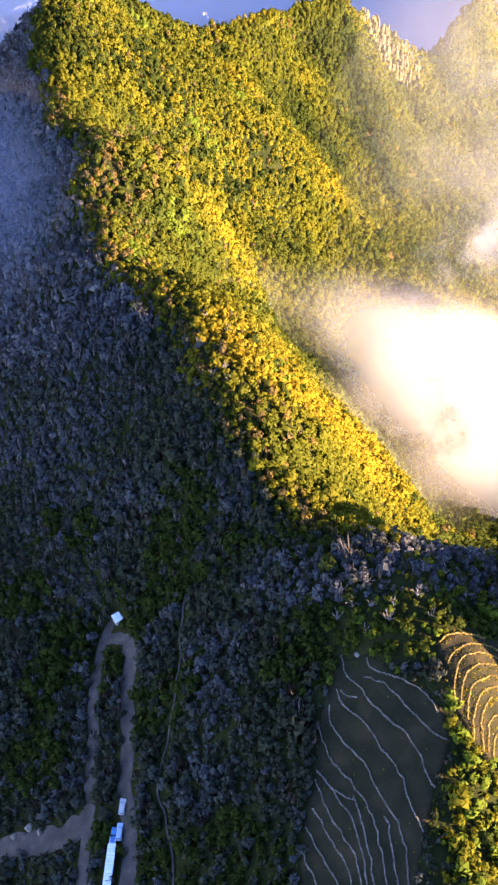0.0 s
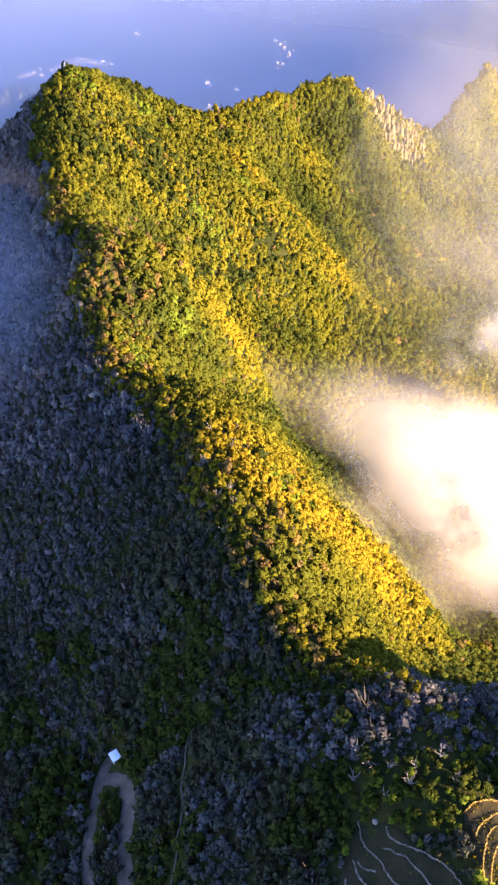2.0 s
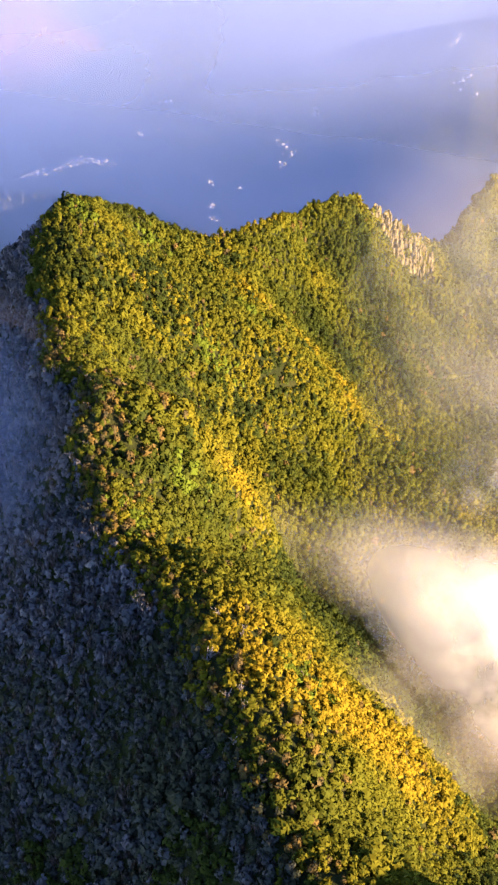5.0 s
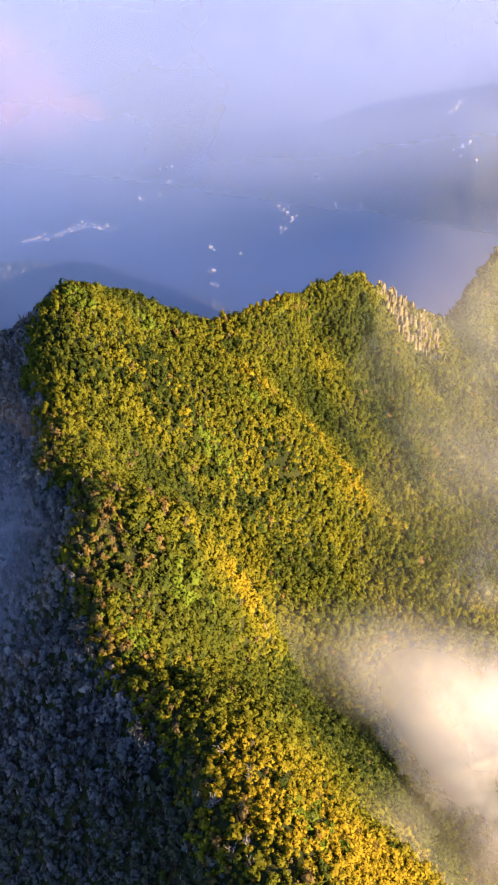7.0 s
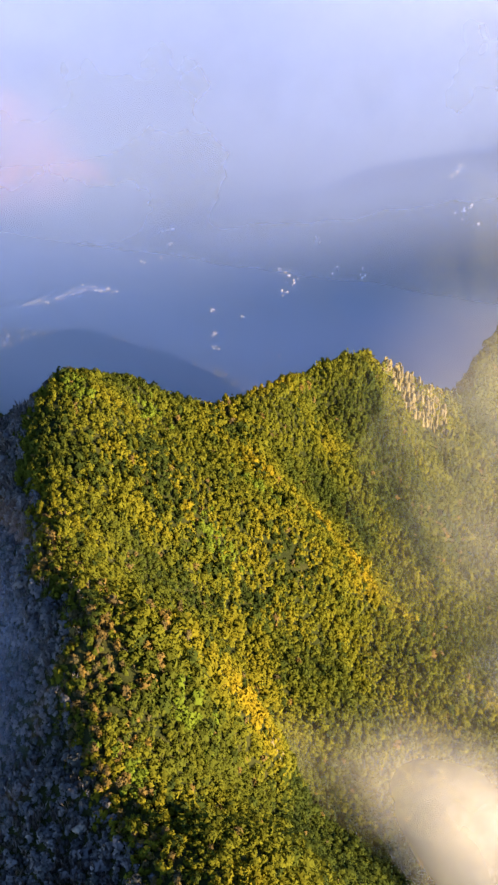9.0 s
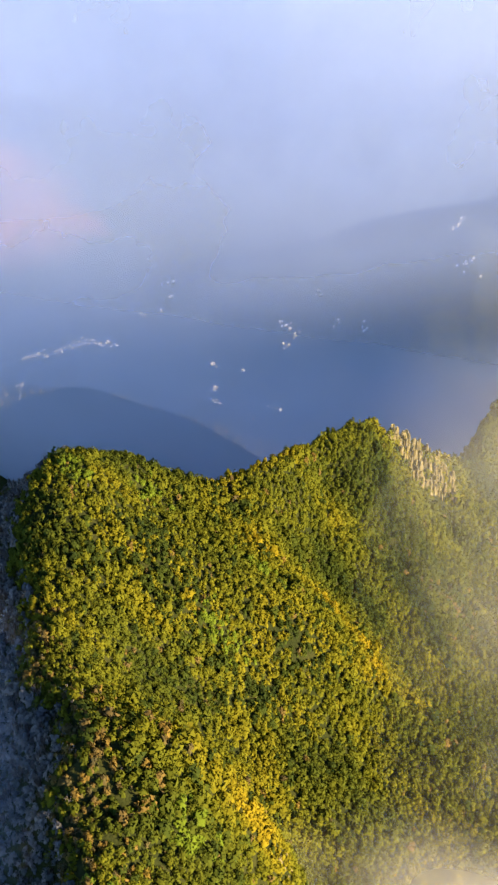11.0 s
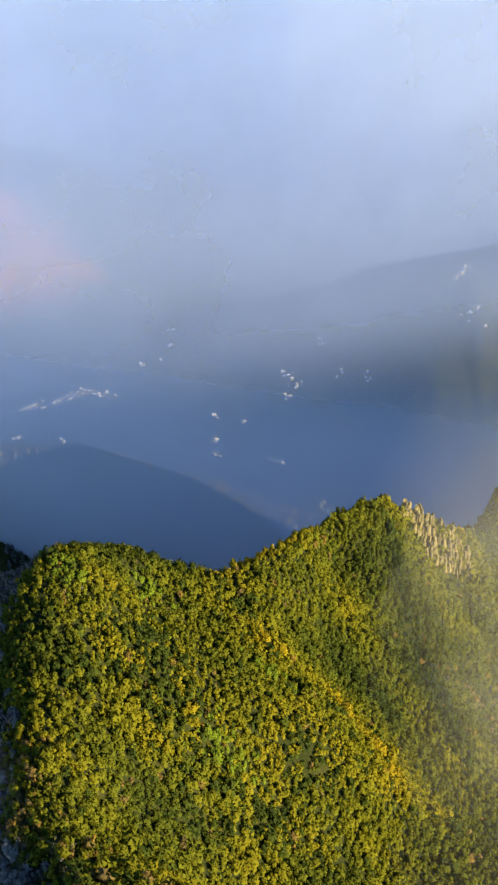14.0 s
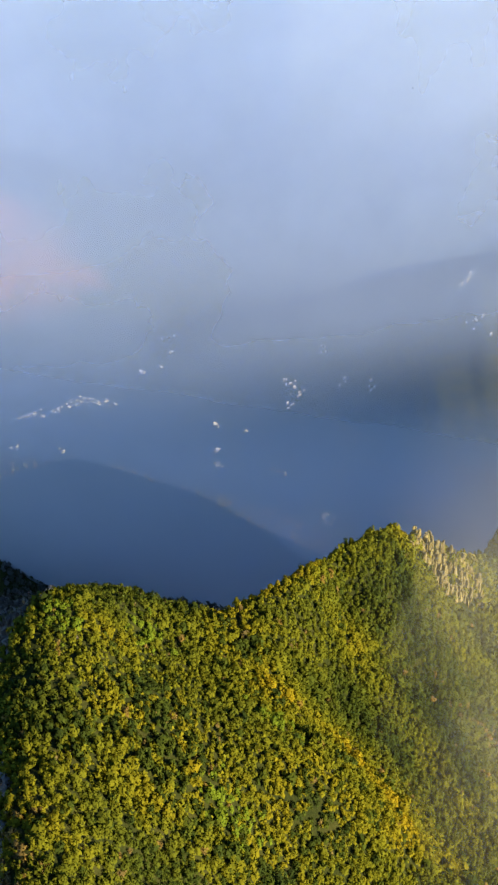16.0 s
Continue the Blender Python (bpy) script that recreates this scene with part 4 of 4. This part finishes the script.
# ---- leafless shrubs on the shoulder ----
def bare_shrub(seed):
    s = new("bare_shrub")
    r = random.Random(seed)
    for i in range(7):
        bm = bmesh.new()
        a = i * 0.9 + r.uniform(-0.4, 0.4)
        p, d, rad = Vector((0, 0, -0.3)), Vector((math.cos(a) * 0.45, math.sin(a) * 0.45, 1)).normalized(), 0.085
        for k in range(4):
            step = d * r.uniform(0.5, 0.8)
            bmesh.ops.create_cone(bm, cap_ends=False, segments=5, radius1=rad, radius2=rad * 0.7, depth=step.length, matrix=Matrix.Translation(p + step / 2) @ d.to_track_quat("Z", "Y").to_matrix().to_4x4())
            if k > 0:
                e = (d + Vector((r.uniform(-1, 1), r.uniform(-1, 1), 0.2))).normalized()
                bmesh.ops.create_cone(bm, cap_ends=False, segments=4, radius1=rad * 0.6, radius2=rad * 0.2, depth=0.9, matrix=Matrix.Translation(p + e * 0.45) @ e.to_track_quat("Z", "Y").to_matrix().to_4x4())
            p, rad = p + step, rad * 0.72
            d = (d + Vector((r.uniform(-0.5, 0.5), r.uniform(-0.5, 0.5), r.uniform(-0.1, 0.3)))).normalized()
        link("branch", bm, TWIG, s)
    return tagged(s, "pale grey leafless shrub standing in the scrub", "shrub", "leafless shrubs")


first = [bare_shrub(k) for k in range(4)]
br = random.Random(11)
spots = [(br.uniform(22, 64), br.uniform(128, 152)) for _ in range(26)] + [(-12 + br.uniform(-6, 5), 222 + br.uniform(-30, 40)) for _ in range(16)] + [(-66 + br.uniform(-5, 4), 330 + br.uniform(-42, 45)) for _ in range(16)]
for i, (x, y) in enumerate(spots):
    m = pose(x, y, height(x, y) + 0.5, br.uniform(-8, 8), br.uniform(-8, 8), br.uniform(0, 360))
    k = br.uniform(0.9, 1.5)
    if i < 4:
        first[i].scale = (k, k, k)
        first[i].matrix_basis = m @ Matrix.Diagonal((k, k, k, 1))
    else:
        copy_thing(first[i % 4], m)

# ---- villages in the valley ----
def house(wide, deep, tall, roofed, label):
    h = new("house")
    link("wall", boxed(-wide / 2, wide / 2, -deep / 2, deep / 2, -4, tall), HOUSE_WALL, h)
    if roofed:
        bm = bmesh.new()
        w, d = wide / 2 + 0.4, deep / 2 + 0.4
        v = [bm.verts.new(p) for p in ((-w, -d, tall + 0.005), (w, -d, tall + 0.005), (w, d, tall + 0.005), (-w, d, tall + 0.005), (-w, 0, tall + 1.7), (w, 0, tall + 1.7))]
        for f in ((0, 1, 5, 4), (2, 3, 4, 5), (0, 4, 3), (1, 2, 5), (3, 2, 1, 0)):
            bm.faces.new([v[i] for i in f])
        link("roof", bm, HOUSE_ROOF, h)
    else:
        bm = boxed(-wide / 2 - 0.1, wide / 2 + 0.1, -deep / 2 - 0.1, deep / 2 + 0.1, tall + 0.005, tall + 0.25)
        box(bm, -wide / 2 - 0.1, wide / 2 + 0.1, -deep / 2 - 0.1, -deep / 2 + 0.15, tall + 0.25, tall + 0.8)
        box(bm, -wide / 2 - 0.1, wide / 2 + 0.1, deep / 2 - 0.15, deep / 2 + 0.1, tall + 0.25, tall + 0.8)
        link("roof", bm, HOUSE_ROOF, h)
    link("door", boxed(-0.6, 0.6, -deep / 2 - 0.06, -deep / 2 - 0.005, 0, 2.2), WOOD, h)
    for z in np.arange(1.0, tall - 1, 2.4):
        for x in (-wide * 0.32, wide * 0.32):
            link("window", boxed(x - 0.7, x + 0.7, -deep / 2 - 0.06, -deep / 2 - 0.005, z, z + 1.3), GLASS, h)
    return tagged(h, label, "house")


vr = random.Random(3)
VILLAGES = (
    ("pale two-storey village house in the hazy valley", [(-360, 1546), (-352, 1551), (-344, 1554), (-334, 1547), (-318, 1554), (-311, 1559), (-304, 1565), (-298, 1573), (-292, 1577), (-284, 1571), (-278, 1577), (-273, 1588), (-266, 1585), (-256, 1570), (-243, 1567), (-237, 1577), (-230, 1566)], 0.75),
    ("white farmhouse on a misty far slope", [(-193, 1664), (-162, 1679), (-157, 1784), (-149, 1785), (-148, 1730)], 0.75),
    ("pale house beside the valley road in blue haze", [(-71, 1497), (-28, 1476), (-66, 1432), (-68, 1425), (-62, 1402), (-57, 1393), (-9, 1355), (22, 1375), (28, 1368)], 0.75),
    ("pale hamlet house among far terraces", [(32, 1585), (42, 1574), (47, 1561), (51, 1537), (44, 1521), (121, 1554), (121, 1545), (153, 1519), (155, 1510), (96, 1638)], 0.75),
    ("pale house in the hamlet below the ridge", [(20, 1107), (24, 1115), (32, 1131), (36, 1139), (40, 1138), (43, 1138), (46, 1132), (48, 1125), (39, 1126), (30, 1114), (73, 1250), (80, 1267), (85, 1258), (81, 1248)], 0.6),
    ("white house on the misty eastern hillside", [(312, 1665), (303, 1639), (309, 1574), (315, 1577), (312, 1568), (319, 1578), (325, 1545)], 0.75),
    ("small pale house at the foot of the wooded ridge", [(-351, 1450), (-286, 1435)], 0.75),
)
for label, spots, size in VILLAGES:
    kinds = [house(6.5 * size, 5.5 * size, 5.0 * size, False, label), house(5.5 * size, 4.5 * size, 3.6 * size, True, label), house(8 * size, 5.5 * size, 5.2 * size, True, label)]
    for k in kinds:
        tagged(k, group="valley houses")
    near = [(x + vr.gauss(0, 5.5), y + vr.gauss(0, 5.5)) for x, y in spots for _ in range(vr.choice((1, 2, 3)) + (2 if "two-storey" in label else 0))]
    for i, (x, y) in enumerate(spots + near):
        m = pose(x, y, height(x, y) + 0.6, 0, 0, vr.uniform(-40, 40)) @ Matrix.Diagonal((*[vr.uniform(0.5, 0.95)] * 2, vr.uniform(0.5, 0.9), 1))
        if i < 3:
            kinds[i].matrix_basis = m
        else:
            copy_thing(kinds[vr.choice((0, 0, 1, 2))], m)

# ---- mist and haze ----
def mist_sheet(name, m, w, h, cells, mat, parent, bulge=0.0, seed=1, oval=True):
    """A rippled sheet of mist, oval in outline."""
    xs, ys = np.linspace(-w / 2, w / 2, cells), np.linspace(-h / 2, h / 2, cells)
    gx, gy = np.meshgrid(xs, ys)
    co = np.stack([gx, gy, bulge * fractal(gx, gy, max(w, h) / 3, seed, 3)], -1).reshape(-1, 3)
    a = (np.arange(cells - 1)[:, None] * cells + np.arange(cells - 1)[None, :]).ravel()
    q = np.stack([a, a + 1, a + cells + 1, a + cells], -1)
    if oval:
        mid = co[q].mean(1)
        q = q[np.hypot(mid[:, 0] / w, mid[:, 1] / h) < 0.5]
    me = from_arrays(name, co, q, smooth=True)
    me.materials.append(mat)
    ob = new(name, me)
    ob.parent = parent
    ob.matrix_local = m
    return ob


CLOUD = mist_material("cloud_mist", (0.97, 0.955, 0.90), 0.92, 38, low=0.22, high=0.54, rim=0.47)
VEIL = mist_material("valley_mist", (0.93, 0.95, 0.95), 0.20, 120, low=0.26, high=0.66, rim=0.49)
TONGUE = mist_material("mist_tongue", (0.95, 0.94, 0.92), 0.42, 30, low=0.3, high=0.62, rim=0.48)
FLANK_MIST = mist_material("flank_mist", (0.90, 0.88, 0.84), 0.17, 45, low=0.15, high=0.65, rim=0.48)
# Slope sheets: the blue airlight over the shade is put into their colour.
SHADE_MIST = mist_material("slope_haze_tint", (0.54, 0.67, 1.0), 0.28, 120, low=-0.3, high=0.6, rim=0.48)
THIN_MIST = mist_material("thin_slope_haze_tint", (0.60, 0.71, 1.0), 0.17, 90, low=-0.2, high=0.6, rim=0.48)
cloud = tagged(new("cloud"), "bright white sunlit cloud drifting in the gully", "cloud")
for i in range(3):
    mist_sheet("mist_layer", pose(118 + 10 * i, 311 - 7 * i, 26 + 15 * i, 24, 8, -42 + 3 * i), 290 - 40 * i, 94 - 12 * i, 44, CLOUD, cloud, 7, i)
mist_sheet("mist_layer", pose(122, 430, 40, 58, -46, -8), 120, 48, 30, TONGUE, cloud, 2, 9)
mist_sheet("mist_layer", pose(38, 352, 58, 52, 12, -14), 150, 58, 30, FLANK_MIST, cloud, 2, 12)
veil = tagged(new("mist"), "thin pale morning mist hanging over the ravine", "mist")
for i in range(2):
    mist_sheet("mist_layer", pose(190 + 20 * i, 580 + 30 * i, 20 + 40 * i, 4, 6, -14), 360, 640, 44, VEIL, veil, 10, 30 + i)
wisp = tagged(new("gully_mist"), "faint sunlit mist rising behind the knob", "mist")
mist_sheet("mist_layer", pose(60, 258, 78, 56, 34, 0), 130, 74, 30, FLANK_MIST, wisp, 4, 45)
shade = tagged(new("slope_mist"), "thin blue sheets added as air haze over the shaded western slope", "mist")
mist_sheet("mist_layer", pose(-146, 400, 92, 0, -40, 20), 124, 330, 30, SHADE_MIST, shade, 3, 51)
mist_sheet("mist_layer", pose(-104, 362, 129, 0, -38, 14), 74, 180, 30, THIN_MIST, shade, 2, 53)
haze = tagged(new("valley_haze"), "blue morning haze filling the deep valley", "haze")
# Valley sheets: distance blue and valley shade are put into their colours.
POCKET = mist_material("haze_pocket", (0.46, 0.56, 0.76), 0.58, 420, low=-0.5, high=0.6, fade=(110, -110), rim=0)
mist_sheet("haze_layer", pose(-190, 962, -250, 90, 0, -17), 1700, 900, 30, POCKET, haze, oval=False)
# Near-white sheet added to brighten the haze on the right.
GLOW = mist_material("sunlit_haze", (0.90, 0.94, 1.0), 0.47, 500, low=0.0, high=0.7, rim=0.48)
mist_sheet("haze_layer", pose(620, 2250, -40, 90, 0, 16), 1500, 1000, 30, GLOW, haze)
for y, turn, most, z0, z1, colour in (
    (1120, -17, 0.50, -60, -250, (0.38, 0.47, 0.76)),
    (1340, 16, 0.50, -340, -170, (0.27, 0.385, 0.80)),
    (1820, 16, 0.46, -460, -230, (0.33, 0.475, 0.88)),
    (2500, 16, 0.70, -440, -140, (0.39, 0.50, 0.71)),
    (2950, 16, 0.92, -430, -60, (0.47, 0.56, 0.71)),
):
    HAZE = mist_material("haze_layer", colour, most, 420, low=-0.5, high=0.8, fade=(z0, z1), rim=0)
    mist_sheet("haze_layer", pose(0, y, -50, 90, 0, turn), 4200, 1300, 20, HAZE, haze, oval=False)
